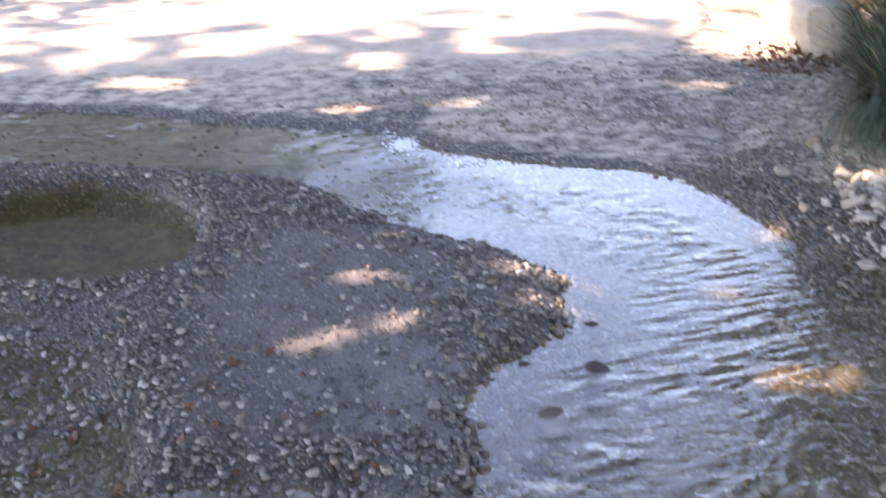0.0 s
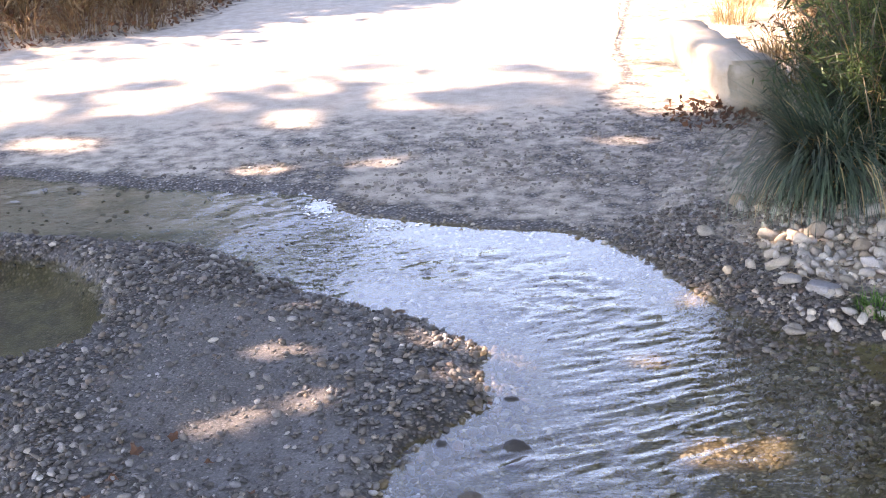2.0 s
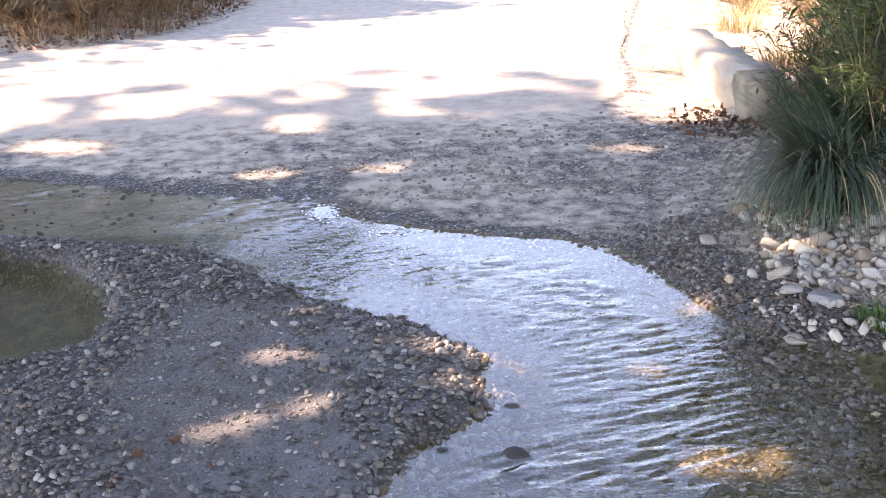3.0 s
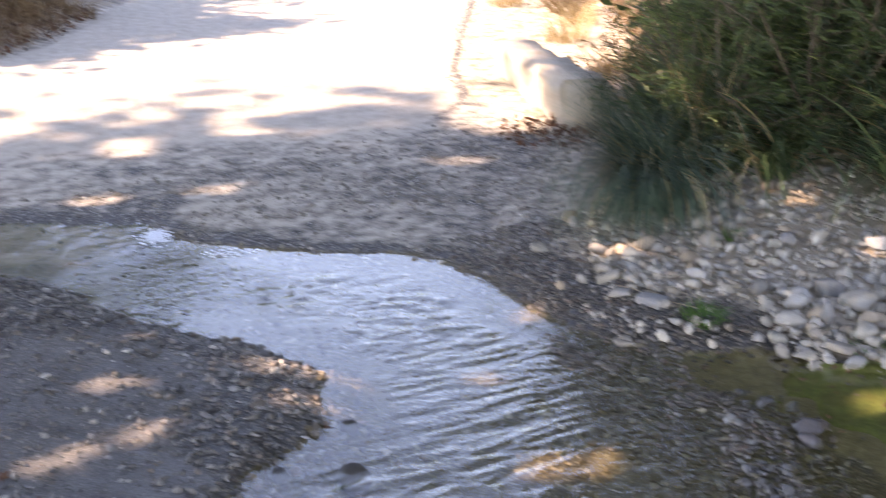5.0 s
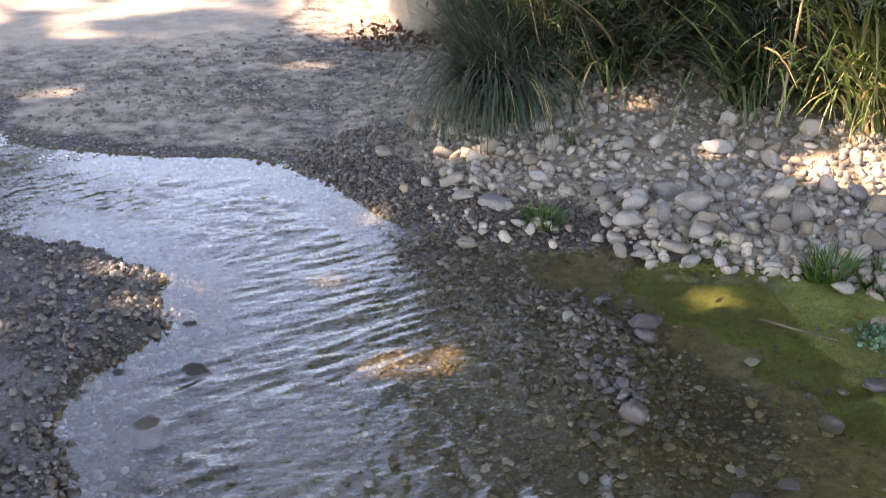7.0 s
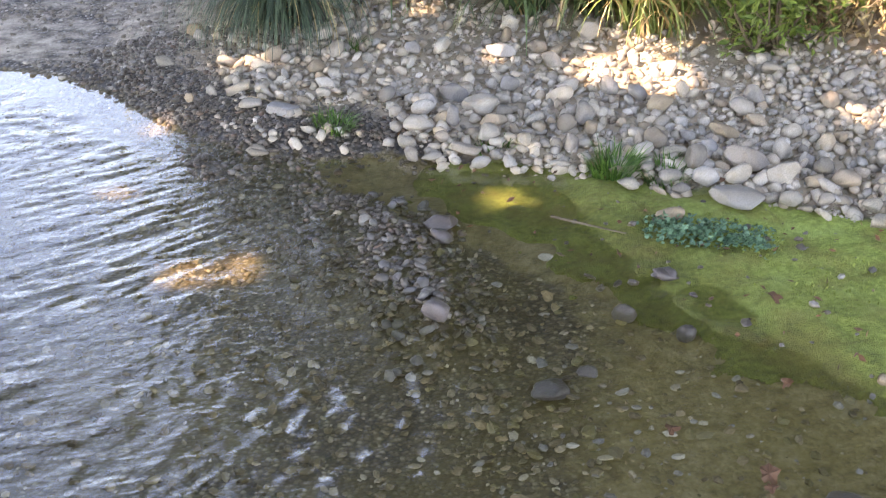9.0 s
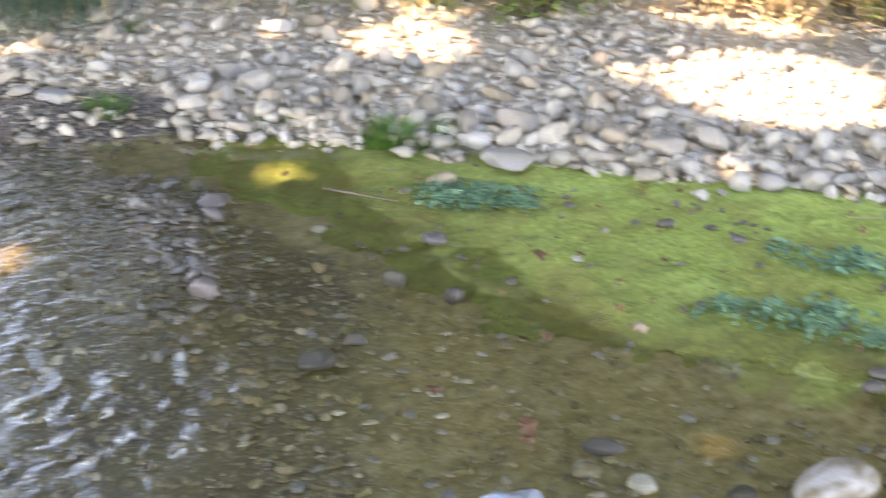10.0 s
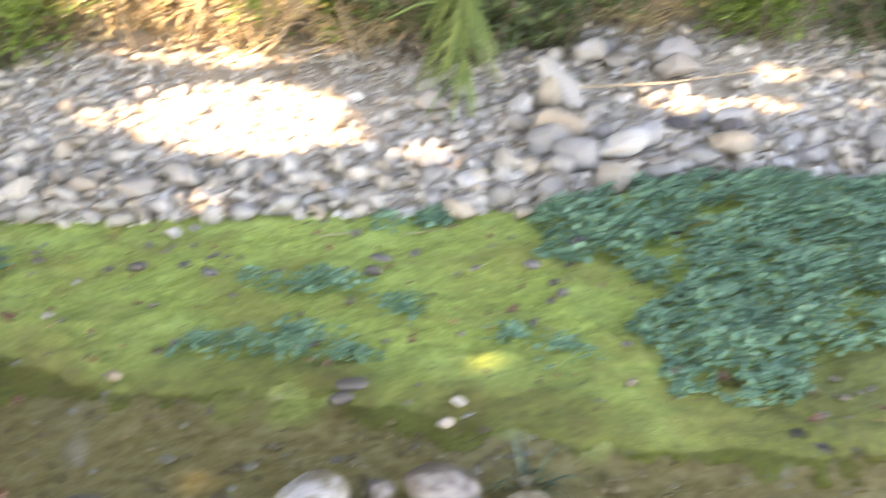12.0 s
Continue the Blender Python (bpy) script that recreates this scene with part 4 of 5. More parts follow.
VIOLET_STONES = [
    (1.28, 3.05, 0.106, 0.049, -22), (1.25, 2.98, 0.07, 0.033, -22), (1.08, 2.58, 0.077, 0.055, -22), (1.65, 2.57, 0.073, 0.026, -22),
    (1.19, 2.23, 0.087, 0.035, -22), (1.3, 2.28, 0.054, 0.025, -22), (3.89, 1.92, 0.12, 0.054, -42), (2.6, 1.95, 0.058, 0.025, -42),
    (2.83, 1.66, 0.041, 0.03, -42), (2.26, 2.19, 0.044, 0.023, -42), (1.65, 2.57, 0.069, 0.026, -42), (3.02, 1.67, 0.056, 0.028, -42),
    (3.99, 1.8, 0.124, 0.062, -49), (-1.35, 3.36, 0.037, 0.024, 3),
]
DARK_STONES = [
    (1.49, 2.47, 0.06, 0.03, -20), (1.57, 2.33, 0.042, 0.028, -30), (2.53, 1.91, 0.045, 0.03, -30), (2.08, 1.56, 0.055, 0.03, -10),
    (2.16, 2.34, 0.05, 0.026, -42), (2.13, 1.58, 0.07, 0.021, -42), (0.15, 3.05, 0.052, 0.036, 0), (0.03, 2.80, 0.062, 0.033, 1),
    (-0.08, 3.37, 0.049, 0.023, 0), (1.4, 4.64, 0.153, 0.101, 0), (0.15, 3.32, 0.029, 0.015, -12), (-0.03, 3.07, 0.032, 0.016, -12),
]

PLACED = []
for rows, mat, label in ((PALE_STONES_A + PALE_STONES_B + PALE_STONES_C, mat_cobble, "smooth pale grey river cobble on the stony bank"),
                         (WHITE_STONES, mat_white_stone, "smooth whitish river stone at the water's edge"),
                         (BROWN_STONES, mat_brown_stone, "rounded brown river stone with tan patches"),
                         (VIOLET_STONES, mat_violet_stone, "flat violet-grey stone lying in the shallows"),
                         (DARK_STONES, mat_dark_stone, "dark wet stone breaking the water surface")):
    for x, y, length, height, turn in rows:
        river_stone(x, y, length, height, turn + rng.normal(0, 8), mat, label, "river stones", sink=0.12)
        PLACED.append((x, y, length))



def pool_stone(x, y, length, width, height, turn, pitch, roll, kind, mat, label):
    """A large smooth stone lying half under water, tipped on the bed."""
    shape = BALL3[0] * (1 + 0.07 * np.sin(BALL3[0] @ (2.1, 1.3 + kind, 0.7)) + 0.05 * np.sin(BALL3[0] @ (1.2, -2.4, 3.1 - kind)))[:, None] if kind < 10 else lumpy(BALL3[0], 0.5, 300 + kind, 8, 0.85)
    if kind < 10:
        shape = 0.55 * shape + 0.45 * lumpy(BALL3[0], 0.6, 320 + kind, 5, 0.8)
    ob = new("river_stone", mesh_np("river_stone", shape, BALL3[1]))
    ob.data.materials.append(mat)
    ob.scale = (length / 2, width / 2, height / 2)
    ob.rotation_euler = (radians(roll), radians(pitch), radians(turn))
    ob.location = (x, y, land_z(x, y) + height * 0.40)
    PLACED.append((x, y, length))
    return tagged(ob, label, "stone", "river stones")


pool_stone(1.79, 1.36, 0.175, 0.10, 0.080, -43 + 24, -16, 8, 0, mat_pool_white, "large smooth whitish stone with ochre stains in the pool")
pool_stone(2.01, 1.225, 0.155, 0.09, 0.075, -43 - 14, 12, 0, 1, mat_pool_brown, "smooth violet-brown stone with a pale top in the pool")
pool_stone(1.925, 1.30, 0.06, 0.06, 0.055, -43, 0, 0, 2, mat_pool_brown, "small rounded brown stone beside a larger one")
pool_stone(2.085, 1.075, 0.095, 0.07, 0.055, -20, 0, 0, 3, mat_pool_ochre, "pale ochre stone in shallow water")
pool_stone(2.03, 1.02, 0.09, 0.06, 0.05, -75, 0, 10, 4, mat_pool_ochre, "pale ochre stone in shallow water")
pool_stone(1.53, 1.69, 0.082, 0.045, 0.03, -40, 0, 0, 5, mat_violet_stone, "flat violet-grey stone on the pool bed")
pool_stone(1.46, 1.64, 0.06, 0.042, 0.03, -20, 0, 0, 6, mat_pool_ochre, "flat pale stone on the pool bed")
pool_stone(1.52, 1.55, 0.055, 0.045, 0.035, -60, 0, 0, 7, mat_white_stone, "small whitish stone on the pool bed")
pool_stone(1.66, 1.44, 0.055, 0.04, 0.03, -30, 0, 0, 8, mat_dark_stone, "dark wet stone on the pool bed")

# a tipped slab and larger rocks heaped at the bank's far end
for x, y, length, width, height, turn, pitch, roll, kind in ((3.80, 2.33, 0.23, 0.11, 0.07, -80, 42, 10, 10), (3.56, 2.14, 0.19, 0.13, 0.11, -30, 8, 0, 11), (3.44, 1.99, 0.15, 0.11, 0.10, -60, 0, 14, 12),
                                                             (3.58, 1.94, 0.20, 0.12, 0.09, -25, -8, 0, 13), (3.72, 1.93, 0.13, 0.10, 0.09, 10, 0, 0, 14), (4.03, 1.84, 0.14, 0.10, 0.08, -35, 0, 0, 15),
                                                             (4.2, 2.5, 0.15, 0.1, 0.09, -30, 0, 0, 16), (4.36, 2.26, 0.2, 0.13, 0.12, -40, 0, 0, 17), (3.62, 2.34, 0.10, 0.08, 0.07, 0, 0, 0, 18), (3.86, 1.74, 0.17, 0.1, 0.08, -50, 0, 0, 19)):
    rock = pool_stone(x, y, 0.95 * length, 0.95 * width, 0.95 * height, turn, pitch, roll, kind, mat_cobble, "worn pale grey rock heaped on the stony bank")
    rock.location.z += 0.02 + 0.25 * length * abs(math.sin(radians(pitch)))

tries, made, crowd = 0, [], list(PLACED)
while len(made) < 170 and tries < 30000:
    tries += 1
    x, y = rng.uniform(0.8, 4.8), rng.uniform(1.1, 5.0)
    d = float(inside(BANK, np.array([x]), np.array([y]))[0])
    if d < -0.03 or d > 1.0 or rng.random() > (0.95 if d < 0.3 else 0.12) or (x < 1.35 and d < 0.25 + 0.2 * rng.random()):
        continue
    size = 0.042 + 0.042 * rng.random() ** 1.5 + (0.04 if d < 0.25 and x > 1.9 else 0.0) * rng.random()
    if any((x - a) ** 2 + (y - b) ** 2 < (0.42 * (size + c)) ** 2 for a, b, c in crowd):
        continue
    crowd.append((x, y, size))
    made.append((x, y, size))
for x, y, size in made:
    river_stone(x, y, size, size * rng.uniform(0.55, 0.85), rng.uniform(0, 180), mat_cobble, "smooth pale grey river cobble on the stony bank", "river stones")


def bank_keep(x, y):
    d = inside(BANK, x, y)
    return step(-0.05, 0.05, d) * step(1.5, 0.9, d) * np.where((x < 1.4) & (d < 0.3), 0.15, 1.0) * step(-0.4, 0.2, -inside(FAR_SIDE, x, y) + (x - 0.9))


x, y = scatter((0.8, 5.2, 1.1, 5.2), 38000, bank_keep)
bare = 0.55 * step(0.40, 0.62, fnoise(x * 2.6, y * 2.6, 35)) * step(0.35, 0.6, inside(BANK, x, y))
for cx, cy, r in ((3.2, 3.05, 0.5), (2.45, 3.85, 0.34), (4.4, 2.2, 0.4)):  # sandy hollows among the stones
    bare = np.maximum(bare, 0.72 * step(r, 0.5 * r, np.hypot(x - cx, y - cy) + 0.25 * (fnoise(x * 7, y * 7, 36) - 0.5)))
thick = rng.random(len(x)) > bare
x, y = x[thick], y[thick]
pebbles("bank_rubble", x, y, 0.013 + 0.034 * rng.random(len(x)) ** 2.2, mat_cobble_many, "pale rounded pebbles filling the stony bank", "pebbles", 0.12, ICO, flat=0.72, smooth=True, tip=0.5)
x, y = scatter((0.8, 5.2, 1.1, 5.2), 17000, bank_keep)
pebbles("bank_grit", x, y, 0.008 + 0.014 * rng.random(len(x)) ** 1.5, mat_strewn, "small tan grit between the bank's stones", "gravel", 0.2)


def edge_keep(x, y):
    d = inside(BANK, x, y)
    return step(-0.05, 0.0, d) * step(0.55, 0.15, d) * step(1.2, 1.45, x + 0.3 * d)


x, y = scatter((0.9, 5.0, 0.9, 4.6), 9000, lambda x, y: 0.07 * bank_keep(x, y) + 0.42 * edge_keep(x, y) * step(1.35, 2.1, x))
pebbles("bank_cobbles", x, y, 0.028 + 0.042 * rng.random(len(x)) ** 2.0, mat_cobble_many, "pale fist-sized stones packed on the bank", "pebbles", 0.0, BALL2, flat=0.7, smooth=True, tip=0.45)


def sandy(x, y):
    """How far a place on the bar is bare grit."""
    return step(-0.10, 0.10, inside(SANDY, x, y) + 0.22 * (fnoise(x * 5, y * 5, 31) - 0.5))


def bar_keep(x, y):
    b, p, s = inside(BAR, x, y), inside(POND, x, y), inside(SOAK, x, y)
    return step(-0.12, 0.02, b) * (1 - 0.72 * sandy(x, y)) * step(0.05, -0.02, p) * (1 - 0.4 * step(0, 0.1, s))


x, y = scatter((-2.3, 0.3, 2.2, 5.1), 17000, bar_keep)
pebbles("bar_gravel", x, y, 0.009 + 0.019 * rng.random(len(x)) ** 1.7, mat_gravel, "grey wet gravel heaped into a low bar", "gravel", 0.22, ICO, flat=0.62, smooth=True, tip=0.35)
x, y = scatter((-2.3, 0.3, 2.2, 5.1), 19000, lambda x, y: step(-0.1, 0.02, inside(BAR, x, y)) * step(0.03, -0.02, inside(POND, x, y)) * (0.35 + 0.65 * sandy(x, y)))
pebbles("bar_grit", x, y, 0.005 + 0.010 * rng.random(len(x)) ** 2.0, mat_gravel, "fine grey grit between the bar's pebbles", "gravel", 0.3)
x, y = scatter((-0.6, 0.32, 2.4, 4.6), 1500, lambda x, y: step(-0.13, -0.02, inside(BAR, x, y)) * step(0.10, 0.0, inside(BAR, x, y)))
pebbles("rim_pebbles", x, y, 0.016 + 0.022 * rng.random(len(x)) ** 2, mat_shore, "dark wet pebbles along the bar's rim", "pebbles", 0.15, OCTA, flat=0.65, smooth=True, tip=0.35)


def ridge_keep(x, y):
    r, d = inside(RIDGE, x, y), inside(BANK, x, y)
    return np.clip(step(-0.14, 0.03, r) + step(-0.1, 0.05, d) * step(0.45, 0.1, d) * step(1.6, 1.2, x), 0, 1) * step(1.2, 0.6, d)


x, y = scatter((0.55, 1.6, 2.4, 4.8), 15000, ridge_keep)
pebbles("shore_gravel", x, y, 0.007 + 0.018 * rng.random(len(x)) ** 2.0, mat_shore, "wet brown-grey gravel along the stream's edge", "gravel", 0.2, ICO, smooth=True, tip=0.35)


x, y = scatter((0.85, 1.4, 2.35, 3.3), 800, lambda x, y: 0.32 * step(0.16, 0.05, np.abs(x - 1.02 - 0.30 * (y - 2.6)) + 0.05 * rng.random(len(x))))
pebbles("ridge_stones", x, y, 0.014 + 0.028 * rng.random(len(x)) ** 2, mat_ridge, "blue-grey stones along the gravel ridge", "pebbles", 0.12, BALL2, flat=0.6, smooth=True, tip=0.35)


def bed_keep(x, y):
    z = ground_z(x, y) - water_z(x, y)
    return step(0.01, -0.01, z) * step(0.06, -0.06, inside(MOSS, x, y)) * step(0.05, -0.05, inside(POND, x, y)) * (0.12 + 0.88 * step(5.0, 4.3, y)) * (1 - 0.85 * step(0.95, 1.45, x + 0.4 * (2.2 - y)))


x, y = scatter((-0.5, 2.6, 1.2, 5.2), 17000, bed_keep)
pebbles("bed_gravel", x, y, 0.007 + 0.022 * rng.random(len(x)) ** 2.4, mat_bed, "brown pebbles on the stream bed under water", "gravel", 0.3)


def pool_keep(x, y):
    z = ground_z(x, y) - water_z(x, y)
    return step(0.01, -0.01, z) * step(0.05, -0.05, inside(MOSS, x, y)) * (0.25 + 0.75 * step(1.9, 1.3, x + 0.5 * (y - 1.4)) + 0.4 * step(1.7, 2.2, x) * step(0.4, 0.6, fnoise(x * 5, y * 5, 66)))


x, y = scatter((0.95, 2.9, 0.5, 2.9), 7500, pool_keep)
pebbles("pool_pebbles", x, y, 0.006 + 0.028 * rng.random(len(x)) ** 3.0, mat_pool, "grey and ochre pebbles lying in the silty pool", "pebbles", 0.3, flat=0.5)
x, y = scatter((-2.3, -0.3, 2.2, 5.7), 11000, bed_keep)
pebbles("soak_gravel", x, y, 0.007 + 0.022 * rng.random(len(x)) ** 2.2, mat_shore, "wet brown gravel in the shallow soak", "gravel", 0.3)


def slab_keep(x, y):
    f = inside(FAR_SIDE, x, y)
    return step(-0.05, 0.05, f) * np.clip(step(0.46, 0.60, fnoise(x * 1.6, y * 2.4, 53)) + 0.7 * step(0.5, 1.1, x) + 0.14, 0, 1) * step(6.4, 5.5, y - 0.35 * np.minimum(x, 0.6))


x, y = scatter((-2.2, 1.7, 4.2, 7.2), 22000, slab_keep)
pebbles("slab_gravel", x, y, 0.005 + 0.020 * rng.random(len(x)) ** 2.6, mat_slab_gravel, "loose grey gravel strewn over the ford slab", "gravel", 0.3)

# ---------------- vegetation on the bank ----------------
tussock("sedge_clump", 1.33, 4.70, 1700, 0.60, 2.5, 0.0055, 0.09, mat_sedge, "large blue-green sedge clump arching over the stones", "sedge", lean=3.45, cone=1.6, dry=0.07)
tussock("sedge_clump", 1.60, 5.10, 650, 0.72, 1.7, 0.0055, 0.12, mat_sedge, "tall dark sedge clump behind the stony bank", "sedge", lean=3.6, cone=1.6, dry=0.12)
tussock("sedge_clump", 1.46, 5.40, 320, 0.42, 2.4, 0.005, 0.12, mat_sedge, "sedge clump at the edge of the gravel", "sedge", dry=0.15)
shrub("feathery_shrub", 1.86, 5.6, 0.5, 1.35, 30, 9000, (0.05, 0.006), mat_reed, "feathery yellow-green shrub behind the sedge", lean=(-0.08, -0.1))
shrub("dark_shrub", 1.70, 5.18, 0.42, 1.2, 30, 9000, (0.05, 0.008), mat_shrub, "dark feathery shrub behind the sedge", lean=(-0.1, -0.1))
shrub("dark_shrub", 2.15, 5.35, 0.75, 1.7, 34, 12500, (0.055, 0.012), mat_shrub, "dense dark-leaved shrub on the bank", lean=(-0.1, -0.3))
shrub("dark_shrub", 2.75, 4.95, 0.75, 1.7, 34, 12000, (0.055, 0.014), mat_shrub, "dense dark-leaved shrub on the bank", lean=(-0.1, -0.3))
shrub("dark_shrub", 3.2, 4.75, 0.75, 1.6, 30, 10000, (0.055, 0.014), mat_shrub, "dense dark-leaved shrub on the bank", lean=(-0.1, -0.3))
for x, y in ((2.3, 6.3), (2.9, 6.0), (3.5, 5.5)):
    shrub("dark_shrub", x, y, 0.8, 2.0, 24, 6000, (0.11, 0.04), mat_shrub, "dense dark shrub closing the bank's rear", group="bank shrubs")
shrub("grey_willow", 2.55, 4.55, 0.32, 1.05, 10, 1000, (0.05, 0.012), mat_grey_leaf, "grey-leaved willow twigs among darker shrubs", lean=(-0.1, -0.1))
tussock("dark_grass", 2.28, 4.75, 120, 0.7, 2.0, 0.010, 0.16, mat_sedge, "dark overhanging grass under the shrubs", "grass", lean=3.8, cone=1.2, dry=0.1)
tussock("reed_clump", 2.56, 4.36, 80, 0.7, 1.7, 0.013, 0.10, mat_reed, "light green reed clump with arching leaves", "reed", lean=3.5, cone=0.9, dry=0.3)
tussock("reed_clump", 2.74, 4.30, 80, 0.6, 2.0, 0.013, 0.10, mat_reed, "light green reed clump with arching leaves", "reed", lean=3.6, cone=1.0, dry=0.2)
for x, y, lean, count, length in ((2.18, 4.48, 3.3, 80, 0.75), (2.40, 4.38, 3.9, 80, 0.75), (2.3, 4.7, 3.4, 90, 0.9), (1.85, 4.95, 4.4, 70, 0.7), (2.62, 4.55, 3.6, 80, 0.9)):
    tussock("blade_grass", x, y, count, length, 1.9, 0.013, 0.09, mat_blade, "dark green clump of broad arching grass blades", "grass", lean=lean, cone=1.5, group="blade grass", dry=0.12, lift=1.0)
for x, y, r, tall, mat, label in ((2.80, 3.85, 0.36, 0.7, mat_fresh, "fresh green leafy bush at the bank's top"), 
                                  (3.72, 3.22, 0.32, 0.55, mat_fresh, "fresh green leafy bush at the bank's top"), (3.85, 2.82, 0.4, 0.9, mat_shrub, "dark green leafy bush above the stones"),
                                  (4.22, 2.75, 0.42, 0.9, mat_shrub, "dark green leafy bush above the stones"), (4.82, 2.25, 0.36, 0.8, mat_fresh, "green leafy bush above the stones"),
                                  (5.1, 1.85, 0.4, 0.8, mat_shrub, "dark green leafy bush above the stones"), (5.4, 1.35, 0.4, 0.8, mat_fresh, "green leafy bush above the stones")):
    shrub("leafy_bush", x, y, r, tall, 20, 3800, (0.040, 0.017), mat, label, lean=(-0.05, -0.05), low=0.25, group="bank bushes")
tussock("reed_clump", 2.50, 4.16, 110, 0.55, 2.3, 0.013, 0.12, mat_reed, "sunlit yellow-green reed clump over the stones", "reed", lean=4.0, cone=1.3, dry=0.4)
for x, y in ((2.95, 4.2), (3.28, 3.62), (3.72, 3.1), (4.62, 2.62), (3.45, 3.38), (3.05, 3.85), (3.95, 3.15)):
    shrub("dry_bush", x, y, 0.42, 0.95, 22, 2200, (0.035, 0.012), mat_straw, "dry brown twiggy bush at the bank's top", mat_stem=mat_twig, group="bank bushes")
for x, y in ((3.3, 4.25), (4.0, 3.6), (4.7, 3.1), (5.4, 2.5), (5.9, 1.7)):
    shrub("dark_shrub", x, y, 0.8, 2.0, 28, 9500, (0.065, 0.021), mat_shrub, "tall dark shrub behind the bank", lean=(-0.1, -0.1), group="bank shrubs")

for x, y, count, tall in ((1.20, 3.72, 260, 0.06), (1.83, 3.17, 420, 0.10), (1.95, 3.09, 200, 0.07), (1.58, 3.42, 90, 0.05), (1.44, 4.30, 120, 0.05)):
    tussock("grass_tuft", x, y, count, tall, 1.2, 0.003, 0.055, mat_grass, "small bright green grass tuft among the stones", "grass", group="grass tufts")
tussock("water_grass", 2.16, 1.13, 26, 0.13, 3.0, 0.006, 0.04, mat_sedge, "limp green blades trailing in the shallow water", "grass")

# dry verge along the road and the wall
for x, y in ((1.62, 9.9), (1.75, 8.4), (1.8, 7.4), (1.95, 9.0), (1.7, 6.6)):
    tussock("dry_grass", x, y, 160, 0.26, 1.6, 0.004, 0.13, mat_straw, "bleached dry grass on the road verge", "grass", group="verge grass")


for x, y, tall in ((1.95, 7.0, 0.6), (2.15, 7.7, 0.7), (2.3, 8.6, 0.8), (1.85, 6.5, 0.5), (2.0, 9.4, 0.7)):
    shrub("dry_bush", x, y, 0.4, tall, 18, 1500, (0.04, 0.009), mat_brush, "brown dry twiggy bush behind the low wall", mat_stem=mat_twig, group="verge brush")
river_stone(1.58, 6.15, 0.17, 0.13, 10, mat_cobble, "pale grey rock beside the low wall", "river stones")


# ---------------- cress and leaves ----------------
def round_leaves(at, size):
    """Cupped six-sided leaves, facing mostly up."""
    k = len(at)
    a = np.linspace(0, 2 * np.pi, 6, endpoint=False)[None] + rng.uniform(0, 6, (k, 1))
    flatv = np.stack([np.cos(a), 0.8 * np.sin(a), 0.25 * np.cos(2 * a)], -1) * size[:, None, None] / 2
    v = turned(flatv, rng.uniform(0, 6.28, k), rng.normal(0, 0.45, k), rng.normal(0, 0.45, k)) + at[:, None]
    return v.reshape(-1, 3), np.arange(6 * k).reshape(k, 6)


def cress_patch(poly, count, tall, size, label):
    xs, ys = [p[0] for p in poly], [p[1] for p in poly]
    x, y = rng.uniform(min(xs), max(xs), count), rng.uniform(min(ys), max(ys), count)
    d = inside(poly, x, y) + 0.22 * (fnoise(x * 7, y * 7, 61, 3) - 0.56)
    ok = (d > 0.005) & (fnoise(x * 8, y * 8, 62, 2) < 0.66 + 0.08 * rng.random(count))
    x, y, d = x[ok], y[ok], d[ok]
    z = np.maximum(ground_z(x, y), 0.0) + 0.008 + tall * (0.2 + 0.8 * rng.random(len(x))) * (0.5 + fnoise(x * 12, y * 12, 63, 2)) * step(-0.02, 0.1, d)
    top = tagged(new("cress_patch"), label, "water plant", "cress patches")
    cell = np.floor(x / 0.14) * 1000 + np.floor(y / 0.14)
    for key in np.unique(cell):
        s = cell == key
        v, f = round_leaves(np.stack([x[s], y[s], z[s] + 0.004], 1), size * rng.uniform(0.6, 1.3, s.sum()))
        thing("sprig", mesh_np("sprig", v, f, False), mat_cress, kind="stuff", parent=top)
    return top


def small_cress(cx, cy, rx, ry, count):
    """A loose group of leafy rosettes."""
    top = tagged(new("cress_patch"), "small broken patch of blue-green cress on the moss", "water plant", "cress patches")
    t = radians(-43)
    for _ in range(max(3, int(count / 34))):
        u, w = rx * rng.uniform(-1, 1), ry * rng.uniform(-1, 1)
        x0, y0 = cx + u * math.cos(t) - w * math.sin(t), cy + u * math.sin(t) + w * math.cos(t)
        k, r = int(rng.integers(26, 60)), rng.uniform(0.016, 0.034)
        x, y = x0 + rng.normal(0, r, k), y0 + rng.normal(0, r, k)
        z = np.maximum(ground_z(x, y), 0.0) + 0.016 + rng.uniform(0, 0.030, k) * np.exp(-((x - x0) ** 2 + (y - y0) ** 2) / (2 * r * r))
        v, f = round_leaves(np.stack([x, y, z], 1), rng.uniform(0.009, 0.02, k))
        thing("sprig", mesh_np("sprig", v, f, False), mat_cress, kind="stuff", parent=top)
    return top


